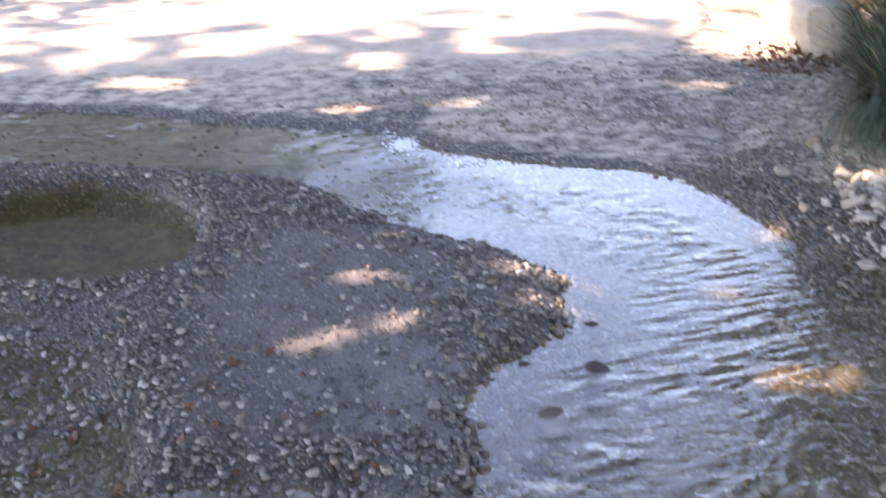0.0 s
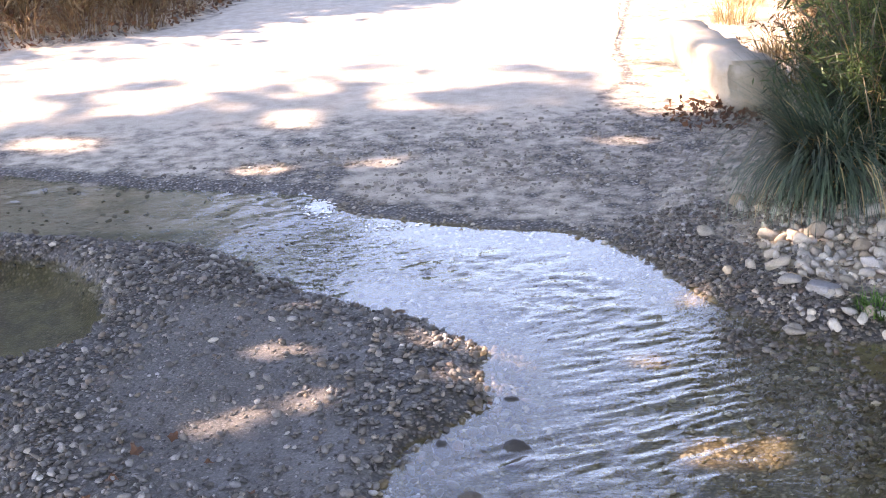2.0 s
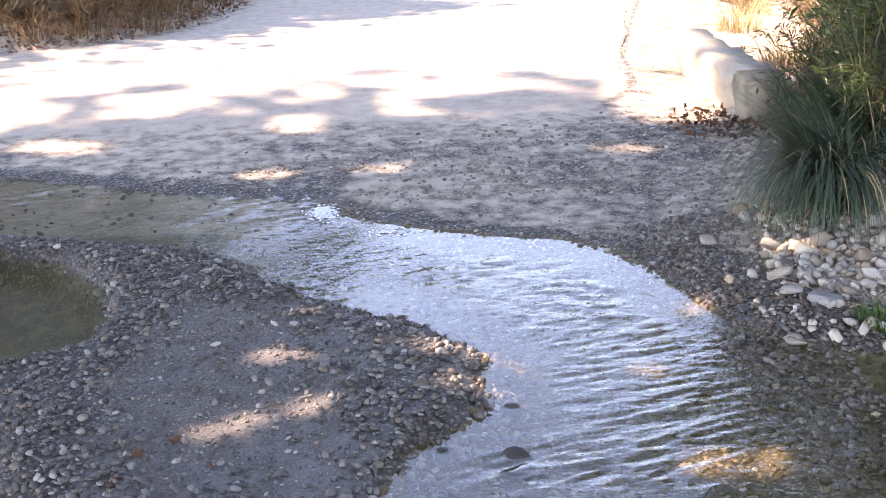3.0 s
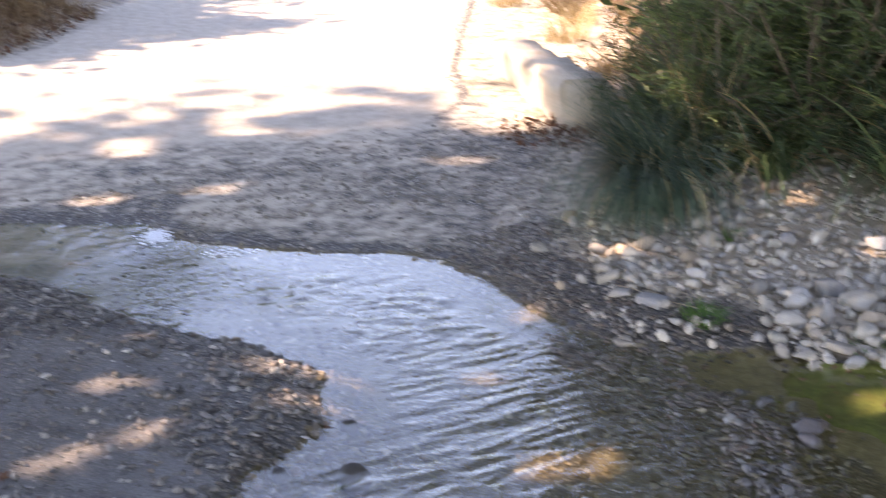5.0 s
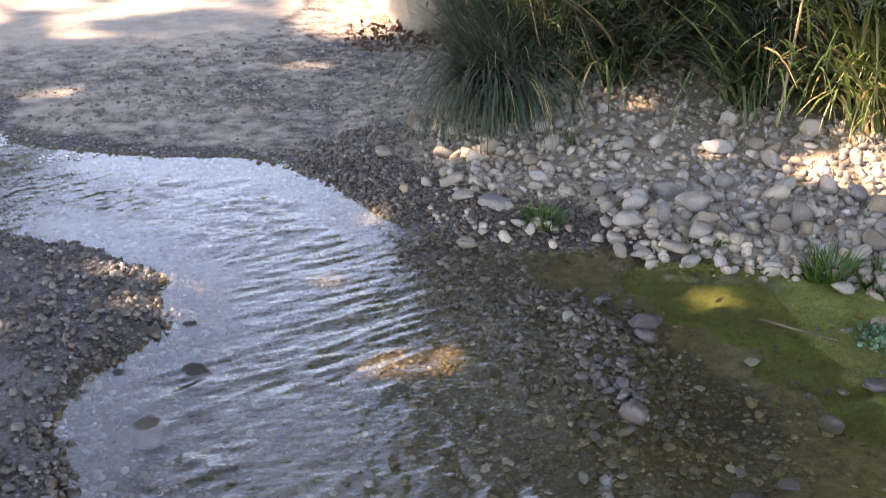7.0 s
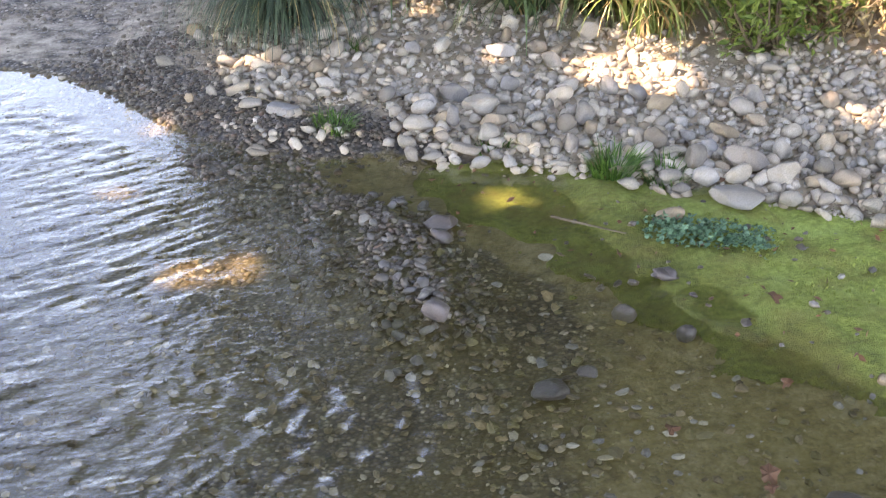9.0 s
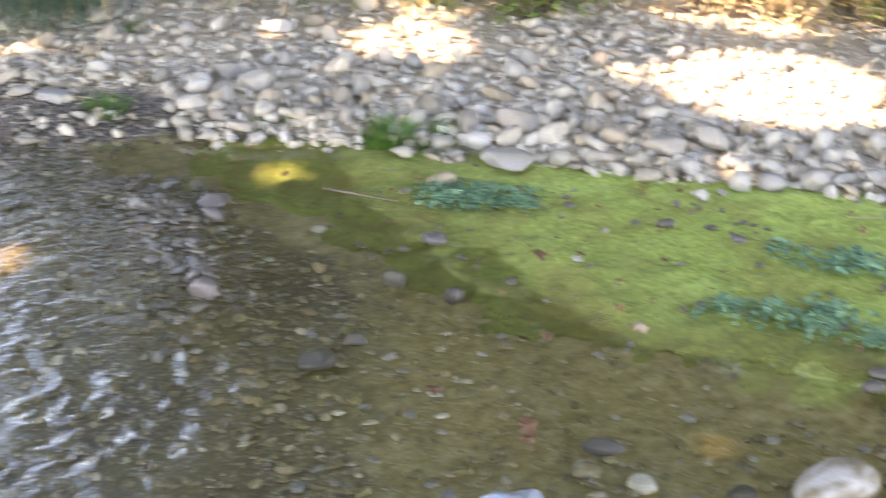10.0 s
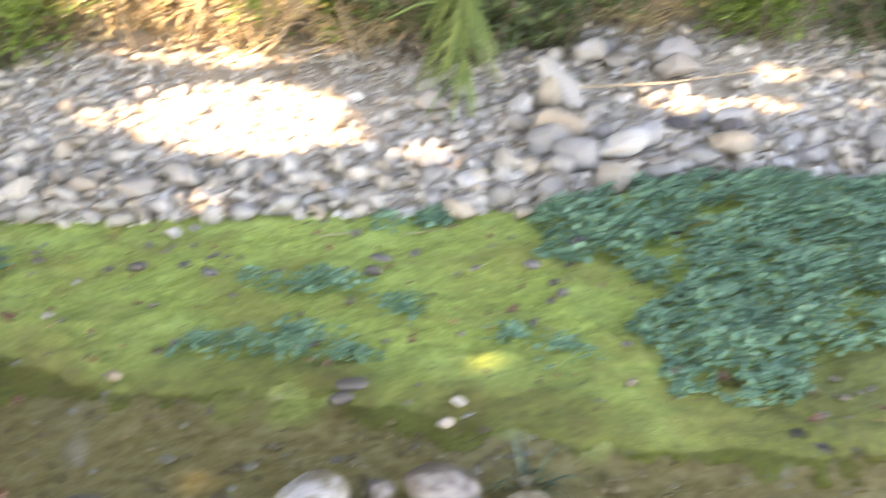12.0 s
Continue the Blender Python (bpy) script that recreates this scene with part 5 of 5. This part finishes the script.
cress_patch([(3.13, 1.94), (3.27, 1.90), (3.58, 1.86), (3.76, 1.76), (3.9, 1.54), (4.05, 1.3), (4.6, 0.6), (3.8, 0.5), (3.06, 0.84), (2.91, 0.90), (2.71, 0.87),
             (2.60, 0.92), (2.58, 1.1), (2.78, 1.33), (2.96, 1.35), (2.96, 1.5), (2.92, 1.62)], 40000, 0.06, 0.0175, "wide mat of blue-green cress at the pool's edge")
for cx, cy, rx, ry, count in ((1.86, 2.72, 0.12, 0.055, 700), (2.40, 2.04, 0.12, 0.05, 300), (2.17, 1.82, 0.12, 0.07, 330), (2.24, 1.68, 0.03, 0.03, 70), (2.46, 1.75, 0.035, 0.03, 80), (2.88, 2.10, 0.09, 0.04, 320),
                              (2.57, 1.48, 0.04, 0.02, 60), (2.56, 1.36, 0.03, 0.02, 50), (2.04, 1.93, 0.03, 0.02, 50)):
    small_cress(cx, cy, rx, ry, count)


def dead_leaf_mesh(seed):
    r = np.random.default_rng(seed)
    a = np.linspace(0, 2 * np.pi, 14, endpoint=False)
    rad = 0.5 + 0.5 * np.abs(np.cos(2.5 * a)) * r.uniform(0.6, 1.1, 14)
    rim = np.stack([rad * np.cos(a), rad * 0.8 * np.sin(a), 0.35 * rad**2 * np.cos(2 * a + r.uniform(0, 6)) + r.normal(0, 0.07, 14)], 1)
    v = np.concatenate([[[0, 0, 0]], rim])
    f = np.array([[0, 1 + k, 1 + (k + 1) % 14] for k in range(14)])
    me = mesh_np("dead_leaf", v, f, False)
    me.materials.append(mat_dead_leaf)
    return me


LEAF = [dead_leaf_mesh(k) for k in range(4)]


def dead_leaf(x, y, size, up=0.0):
    ob = new("dead_leaf", LEAF[int(rng.integers(0, 4))])
    ob.scale = (size / 2,) * 3
    ob.rotation_euler = (rng.normal(0, 0.3), rng.normal(0, 0.3), rng.uniform(0, 6))
    ob.location = (x, y, max(land_z(x, y), 0.0) + 0.006 + up + (0.022 if x > 1.5 else 0.0))
    return tagged(ob, "curled reddish-brown dead leaf", "leaf", "dead leaves")


for x, y, size in ((1.81, 2.36, 0.055), (2.05, 2.19, 0.04), (2.69, 1.03, 0.05), (2.88, 1.20, 0.045), (2.66, 0.80, 0.05), (2.80, 0.72, 0.04), (1.33, 1.98, 0.045), (2.62, 1.55, 0.04), (2.36, 1.62, 0.03), (1.42, 1.78, 0.06), (1.40, 1.74, 0.04), (1.62, 2.02, 0.04), (-1.07, 3.78, 0.045), (-1.12, 3.80, 0.03),
                   (-0.33, 2.74, 0.03), (-0.36, 2.60, 0.03), (-1.02, 2.82, 0.05), (-1.07, 2.74, 0.04), (-0.98, 2.9, 0.03), (0.09, 3.28, 0.025),
                   (-1.10, 2.55, 0.05), (-0.9, 2.47, 0.06), (-0.45, 2.52, 0.06), (-0.4, 2.47, 0.05), (-0.35, 2.5, 0.04), (-0.8, 2.62, 0.05), (-0.72, 2.68, 0.05),
                   (1.36, 3.62, 0.04), (1.48, 3.55, 0.03), (3.95, 2.0, 0.05), (2.06, 2.98, 0.03), (2.5, 1.95, 0.03), (1.15, 6.25, 0.06), (1.25, 6.2, 0.05)):
    dead_leaf(x, y, size)
for _ in range(22):
    dead_leaf(rng.uniform(-1.25, -0.4), rng.uniform(2.3, 3.1), rng.uniform(0.025, 0.055))


x, y = scatter((1.3, 4.2, 0.6, 3.4), 2600, lambda x, y: step(0.0, 0.1, inside(MOSS, x, y)) * step(0.05, -0.05, inside(BANK, x, y)))
pebbles("moss_pebbles", x[700:1400], y[700:1400], 0.006 + 0.024 * rng.random(len(x[700:1400])) ** 2.4, mat_shore, "small dark pebbles lying on the moss", "pebbles", -0.35)
lv, lf = leaves(np.stack([x[330:700], y[330:700], np.maximum(ground_z(x[330:700], y[330:700]), 0) + 0.018], 1), rng.uniform(0.008, 0.03, 370), rng.uniform(0.004, 0.014, 370),
                np.stack([rng.normal(size=370), rng.normal(size=370), np.zeros(370)], 1) * 3)
thing("moss_litter", mesh_np("moss_litter", lv, lf, False), mat_dead_leaf, "small brown leaf scraps on the moss", "leaf litter", kind="stuff")


def twig(path, radius, label, name="twig", mat=mat_twig):
    v, f = tubes([path], [(radius, radius * 0.5)], 6)
    return thing(name, mesh_np(name, v, f), mat, label, "twig")


def lying(points, up=0.012):
    return [(x, y, max(land_z(x, y), 0.0) + up + rng.uniform(0, 0.006)) for x, y in points]


twig(lying([(1.02, 4.02), (1.06, 3.97), (1.11, 3.88), (1.20, 3.78)]), 0.0025, "thin bent dry twig on the gravel")
twig(lying([(1.55, 2.98), (1.62, 2.88), (1.67, 2.80)], 0.01), 0.004, "dark wet twig lying on the moss", mat=mat_bark)
twig(lying([(2.62, 2.19), (2.72, 2.14), (2.80, 2.05), (2.93, 1.98)], 0.008), 0.0018, "thin dry reed stem at the pool's edge")
twig(lying([(3.75, 2.36), (4.1, 2.12), (4.4, 1.97), (4.6, 1.8)], 0.06), 0.004, "long pale dry stem across the stones")


# broken cane with hanging leaves
def broken_cane(x, y):
    top = new("broken_cane")
    top.location = (x, y, land_z(x, y))
    stem = [(0.42, 0.36, 0.62), (0.32, 0.27, 0.48), (0.2, 0.17, 0.30), (0.07, 0.05, 0.12)]
    v, f = tubes([stem, [(0.2, 0.17, 0.30), (0.05, 0.22, 0.31), (-0.06, 0.26, 0.27)]], [(0.014, 0.011), (0.008, 0.004)], 7)
    thing("stem", mesh_np("stem", v, f), mat_reed, parent=top)
    k = 46
    s = rng.random(k)
    base = np.stack([np.interp(s, (0, 1), (0.36, 0.05)), np.interp(s, (0, 1), (0.3, 0.04)), np.interp(s, (0, 1), (0.55, 0.12))], 1)
    v, f = blades(base, 3.6 + rng.uniform(-0.9, 0.9, k), rng.uniform(0.18, 0.34, k), rng.uniform(0.6, 1.0, k), rng.uniform(0.016, 0.028, k), 6, -0.35)
    thing("blade_leaves", mesh_np("blade_leaves", v, f, False), mat_reed, parent=top)
    return tagged(top, "broken green cane with drooping blade leaves", "cane")


broken_cane(3.50, 2.48)
for x, y, dx, dy, tall, thick in ((2.16, 4.22, 0.22, 0.16, 0.95, 0.006), (2.22, 4.3, 0.10, 0.2, 0.6, 0.004), (1.55, 4.85, -0.12, 0.0, 0.5, 0.003), (1.75, 4.8, -0.2, 0.0, 0.45, 0.003), (1.62, 4.9, 0.12, 0.05, 0.6, 0.0025)):
    z = land_z(x, y)
    twig([(x, y, z), (x + dx * 0.4, y + dy * 0.4, z + tall * 0.45), (x + dx * 0.65, y + dy * 0.7, z + tall * 0.72), (x + dx, y + dy, z + tall)], thick, "dry tan upright stalk among the shrubs", "dry_stalk")


def white_bag(x, y):
    """A crumpled scrap of white plastic with a blue print."""
    v = BALL3[0] * (0.068, 0.044, 0.034)
    crease = np.array([noise.noise_vector(tuple(p * 22 + np.array((3, 1, 2)))) + 0.6 * noise.noise_vector(tuple(p * 55)) for p in v])
    v = v + 0.012 * crease
    v[:, 1] += 0.022 * np.exp(-((v[:, 0] - 0.012) / 0.022) ** 2) * (v[:, 1] < 0)
    top = new("plastic_scrap")
    top.location = (x, y, land_z(x, y) + 0.036)
    top.rotation_euler = (0.15, 0, radians(-50))
    m, n, l, p = material("white_plastic")
    l.new(ramp(n, l, noise_node(n, l, 9, 2, where(n)), [(0.3, (0.17, 0.195, 0.23)), (0.7, (0.28, 0.30, 0.34))]), p.inputs["Base Color"])
    p.inputs["Roughness"].default_value = 0.35
    thing("wrapper", mesh_np("wrapper", v, BALL3[1]), m, parent=top)
    m2, n2, l2, p2 = material("blue_print")
    l2.new(ramp(n2, l2, noise_node(n2, l2, 40, 2, where(n2)), [(0.3, (0.10, 0.24, 0.38)), (0.7, (0.2, 0.36, 0.5))]), p2.inputs["Base Color"])
    pick = [f for f in BALL3[1] if v[f].mean(0)[2] > 0.008 and v[f].mean(0)[0] < -0.012 and abs(v[f].mean(0)[1] + 0.015) < 0.013]
    thing("blue_print", mesh_np("blue_print", v * 1.015, pick), m2, "pale blue printed mark", parent=top)
    return tagged(top, "crumpled white plastic scrap with a blue mark", "litter")


white_bag(1.262, 1.565)

# ---------------- dry bush on the far side of the road ----------------
shrub("dry_bush", -2.25, 9.35, 0.55, 0.8, 20, 4200, (0.05, 0.012), mat_shrub, "half-dry green bush at the roadside", mat_stem=mat_twig)
shrub("dry_bush", -2.95, 9.1, 0.55, 0.8, 18, 3500, (0.05, 0.012), mat_shrub, "half-dry green bush at the roadside", mat_stem=mat_twig)
shrub("dry_bush", -1.9, 10.2, 0.5, 0.8, 18, 3000, (0.05, 0.012), mat_fresh, "half-dry green bush at the roadside", mat_stem=mat_twig)
for x, y in ((-2.55, 8.75), (-2.2, 8.85), (-1.9, 9.05), (-1.75, 9.4), (-1.6, 9.9), (-2.9, 8.75), (-1.45, 10.4), (-3.3, 8.9)):
    tussock("dry_grass", x, y, 220, 0.32, 2.2, 0.005, 0.18, mat_brush, "brown dry brush at the roadside", "grass", group="verge grass")
for x, y in ((-3.3, 10.1), (-2.7, 10.4), (-2.3, 11.0), (-3.9, 9.7)):
    shrub("dark_shrub", x, y, 0.6, 1.2, 22, 4500, (0.06, 0.016), mat_shrub, "dense dark shrub behind the roadside brush", group="roadside brush")
for x, y in ((-1.75, 10.7), (-1.6, 11.3), (-1.9, 11.6), (-2.7, 8.95), (-2.3, 9.0), (-1.95, 9.3), (-3.2, 9.2), (-1.7, 9.8)):
    shrub("dry_bush", x, y, 0.4, 0.5, 14, 1300, (0.035, 0.012), mat_brush, "brown dead twiggy bush at the roadside", mat_stem=mat_twig, group="roadside brush")
x, y = scatter((-3.6, -1.3, 8.4, 10.6), 5200, lambda x, y: step(-0.05, 0.1, -inside(ROAD, x, y)) * step(1.3, 0.5, -inside(ROAD, x, y)))
lv, lf = leaves(np.stack([x, y, ground_z(x, y) + rng.uniform(0, 0.06, len(x))], 1), rng.uniform(0.02, 0.055, len(x)), rng.uniform(0.012, 0.03, len(x)))
thing("leaf_litter", mesh_np("leaf_litter", lv, lf, False), mat_dead_leaf, "reddish dry leaf litter under the roadside bushes", "leaf litter", kind="stuff")


x, y = scatter((0.98, 1.5, 5.85, 6.45), 420, lambda x, y: step(0.3, 0.1, np.hypot(x - 1.22, (y - 6.12) * 0.8)))
lv, lf = leaves(np.stack([x, y, ground_z(x, y) + rng.uniform(0.004, 0.03, len(x))], 1), rng.uniform(0.02, 0.05, len(x)), rng.uniform(0.012, 0.03, len(x)))
thing("leaf_litter", mesh_np("leaf_litter", lv, lf, False), mat_dead_leaf, "reddish dry leaf litter at the wall's foot", "leaf litter", kind="stuff")
x, y = scatter((1.4, 4.6, 0.3, 3.3), 60000, lambda x, y: step(0.18, 0.40, inside(MOSS, x, y)) * step(0.04, -0.04, inside(BANK, x, y)) * step(0.0, 0.3, x - 1.7)
               * step(0.35, 0.6, fnoise(x * 6, y * 6, 81)))
lv, lf = leaves(np.stack([x, y, ground_z(x, y) + 0.004], 1), rng.uniform(0.006, 0.013, len(x)), rng.uniform(0.003, 0.006, len(x)), np.tile((0, 0, 1.6), (len(x), 1)), 0.9)
thing("moss_tips", mesh_np("moss_tips", lv, lf, False), mat_moss_tip, "fine yellow-green moss tips on the wet mat", "moss", kind="stuff")

# ---------------- trees ----------------
def tree(name, x, y, height, radius, foot, count, leaf, mat, label, spots=None):
    """A tree: tapered trunk, limbs, and a crown of many leaves in uneven clumps."""
    top = new(name)
    z0 = land_z(x, y)
    top.location = (x, y, z0)
    trunk = [(0, 0, -0.2), (rng.normal(0, 0.08), rng.normal(0, 0.08), height * 0.25), (rng.normal(0, 0.15), rng.normal(0, 0.15), height * 0.55),
             (rng.normal(0, 0.2), rng.normal(0, 0.2), height * 0.85)]
    v, f = tubes([trunk], [(0.035 * height, 0.008 * height)], 10)
    thing("trunk", mesh_np("trunk", v, f), mat_bark, parent=top)
    if spots is None:
        clumps = rng.normal(size=(40, 3))
        clumps = clumps / np.linalg.norm(clumps, axis=1, keepdims=True) * rng.uniform(0.45, 1.0, (40, 1)) * (radius, radius, (height - foot) / 2)
        clumps += (0, 0, (height + foot) / 2)
        spots = clumps[rng.integers(0, 40, count)] + rng.normal(0, radius * 0.17, (count, 3))
    else:
        spots = spots - (x, y, z0)
        clumps = spots[rng.integers(0, len(spots), 24)]
    limbs = [[(0, 0, height * rng.uniform(0.3, 0.6)), tuple(np.array(c) * (0.5, 0.5, 0.35) + (0, 0, height * 0.4)), tuple(c)] for c in clumps[:22]]
    for limb in limbs:
        v, f = tubes([limb], [(0.010 * height, 0.012)], 5)
        thing("limb", mesh_np("limb", v, f), mat_bark, parent=top)
    k = len(spots)
    v, f = leaves(spots, leaf * rng.uniform(0.7, 1.3, k), leaf * 0.75 * rng.uniform(0.7, 1.3, k))
    thing("crown", mesh_np("crown", v, f, False), mat, parent=top)
    return tagged(top, label, "tree")


for x, y, h, r, foot in ((4.6, 7.2, 7.5, 2.0, 0.8), (6.6, 5.4, 7.5, 2.1, 0.6), (8.2, 3.2, 7.5, 2.2, 0.6), (3.9, 10.2, 7.5, 1.8, 1.0), (8.5, 0.2, 7.0, 2.2, 0.8)):
    tree("bank_tree", x, y, h, r, foot, 9000, 0.15, mat_tree, "tall leafy tree behind the stony bank")
# trees out of view, added to block sky from the water's reflections and shade the verge
for x, y, h, r, foot in ((2.0, 40.0, 7.0, 2.6, 0.2), (6.5, 38.0, 7.0, 2.6, 0.2), (11.0, 36.0, 7.0, 2.6, 0.2), (-2.5, 42.0, 7.0, 2.6, 0.2), (-2.4, 20.5, 5.6, 1.8, 0.3), (-1.6, 25.0, 5.6, 1.8, 0.3), (-4.9, 13.2, 6.0, 1.7, 0.4), (-7.4, 14.6, 7.0, 1.9, 0.4), (-6.7, 10.7, 4.5, 1.2, 1.8), (-4.7, 18.6, 9.5, 2.0, 0.6), (-8.3, 18.8, 9.5, 2.5, 0.6), (-12.2, 17.0, 9.5, 2.6, 0.6), (-5.6, 23.0, 11, 2.8, 0.8), (-11, 10.5, 7.5, 2.2, 0.8), (-16.5, 13.0, 9.5, 2.8, 0.6)):
    tree("unseen_roadside_tree", x, y, h, r, foot, 8000, 0.16, mat_tree, "unseen leafy tree added beyond the roadside for its shade and reflection")

# gaps in the unseen overhanging crowns, cut so sun falls on set spots: centre, half sizes, turn
GAPS_BAR = [(-0.44, 3.60, 0.13, 0.075, 0), (-0.51, 3.14, 0.13, 0.085, 31), (-0.33, 3.26, 0.16, 0.085, 31), (-0.39, 3.95, 0.08, 0.06, 0), (0.04, 3.66, 0.14, 0.09, -20), (-0.09, 3.70, 0.06, 0.03, 0),
            (0.07, 3.43, 0.10, 0.09, 0), (0.74, 4.01, 0.13, 0.09, 0), (0.60, 3.07, 0.19, 0.10, 0), (0.48, 3.63, 0.09, 0.08, 0), (-0.87, 3.42, 0.05, 0.03, 0)]
GAPS_BANK = [(1.94, 4.69, 0.14, 0.18, -12), (1.16, 4.31, 0.13, 0.08, -12), (1.09, 4.60, 0.06, 0.08, -12), (1.50, 3.18, 0.12, 0.09, -12), (2.33, 3.78, 0.24, 0.22, -29), (1.99, 4.05, 0.09, 0.08, -12),
             (3.10, 2.90, 0.38, 0.33, -37), (2.56, 2.57, 0.12, 0.11, -37), (2.78, 3.18, 0.13, 0.11, -37), (3.23, 2.63, 0.17, 0.12, -37), (2.76, 1.97, 0.075, 0.06, -37), (1.72, 1.64, 0.10, 0.085, -37),
             (3.27, 2.32, 0.10, 0.11, -40), (4.20, 2.05, 0.17, 0.12, -49), (4.67, 1.98, 0.12, 0.10, -49), (4.36, 1.86, 0.13, 0.10, -49), (4.83, 1.75, 0.08, 0.06, -49), (4.58, 1.62, 0.07, 0.06, -49),
             (2.42, 1.46, 0.07, 0.07, -49), (3.50, 1.13, 0.09, 0.05, -49), (2.9, 2.36, 0.05, 0.05, -49)]
GAPS_HIGH = [(2.66, 4.04, 0.24, 0.15, 0), (1.72, 5.35, 0.14, 0.06, 0), (2.25, 5.25, 0.10, 0.06, 0), (2.1, 4.78, 0.10, 0.07, 0), (2.78, 4.15, 0.12, 0.08, 0), (3.25, 3.85, 0.14, 0.10, 0), (3.6, 3.55, 0.60, 0.36, -40), (4.25, 3.05, 0.14, 0.12, 0),
             (5.4, 2.3, 0.2, 0.12, 0), (5.0, 2.75, 0.14, 0.10, 0), (2.0, 5.0, 0.05, 0.05, 0), (2.5, 4.75, 0.06, 0.05, 0), (4.6, 3.4, 0.25, 0.2, -40)]
GAPS_FORD = [(1.1, 6.7, 0.27, 0.5, 0), (-0.24, 5.59, 0.13, 0.07, 0), (-0.70, 5.57, 0.15, 0.08, 0), (-1.01, 5.35, 0.13, 0.03, 0), (0.78, 5.79, 0.10, 0.06, 0), (-1.61, 6.13, 0.16, 0.12, 0), (-0.83, 4.97, 0.09, 0.04, 0), (-1.38, 5.39, 0.13, 0.04, 0)]


def from_gaps(x, y):
    """Distance to the nearest gap's rim, negative inside it."""
    best = np.full(len(x), 9.0)
    for cx, cy, rx, ry, a in GAPS_BAR + GAPS_BANK + GAPS_HIGH + GAPS_FORD:
        c, s = math.cos(radians(a)), math.sin(radians(a))
        u, v = (x - cx) * c + (y - cy) * s, -(x - cx) * s + (y - cy) * c
        q = np.sqrt((u / rx) ** 2 + (v / ry) ** 2)
        best = np.minimum(best, (q - 1) * min(rx, ry) * (1 + 0.5 * (fnoise(x * 14, y * 14, 77, 2) - 0.5)))
    return best


def crown_leaves(count, box, size, clear, reach):
    """Leaves whose shade falls in a box, clear of the gaps; thinning out towards the sunlit road."""
    x, y, up = rng.uniform(box[0], box[1], count), rng.uniform(box[2], box[3], count), rng.uniform(3.6, 5.6, count) + 5.0 * step(5.2, 6.0, box[3] - 1.6)
    edge = y + 0.35 * step(-0.2, -1.2, x) + 0.7 * (fnoise(x * 0.8, y * 0.8, 73) - 0.5)
    keep = fnoise(x * 5.2, y * 5.2, 71, 3) + np.where(y < 5.4, 0.0, rng.normal(0, 0.10, count)) > np.where(y < 5.4, -1.0, 0.26 + 0.46 * (edge - 5.8) / 1.7)
    gap = from_gaps(x, y)
    keep &= (gap > clear) & (gap < reach)
    x, y, up = x[keep], y[keep], up[keep]
    return np.stack([x + SUN.x / SUN.z * up, y + SUN.y / SUN.z * up, up], 1), np.full(len(x), size)


wide_spots, wide_sizes = (np.concatenate(both) for both in zip(crown_leaves(62000, (-3.2, 5.6, 0.0, 5.4), 0.155, 0.09, 99), crown_leaves(30000, (-6, 9.5, -2.5, 5.4), 0.155, 0.09, 99)))
fine_spots, fine_sizes = crown_leaves(300000, (-2.0, 5.7, 1.0, 5.6), 0.07, 0.012, 0.17)
fringe_spots, fringe_sizes = crown_leaves(110000, (-5, 3.5, 5.2, 8.2), 0.085, 0.02, 99)
spots, sizes = np.concatenate([wide_spots, fine_spots, fringe_spots]), np.concatenate([wide_sizes, fine_sizes, fringe_sizes])
# trees out of view, added to carry the crowns that dapple the stream
for n_tree, (x, y, lo, hi) in enumerate(((-8.5, 3.5, -99, -6.5), (-5.2, -1.0, -6.5, -3.0), (-3.6, -2.2, -3.0, 99))):
    some = (spots[:, 0] >= lo) & (spots[:, 0] < hi)
    tree("unseen_shade_tree", x, y, 5.5, 3, 5, 0, sizes[some], mat_tree, "unseen broad tree added so that its crown shades the stream", spots=spots[some])
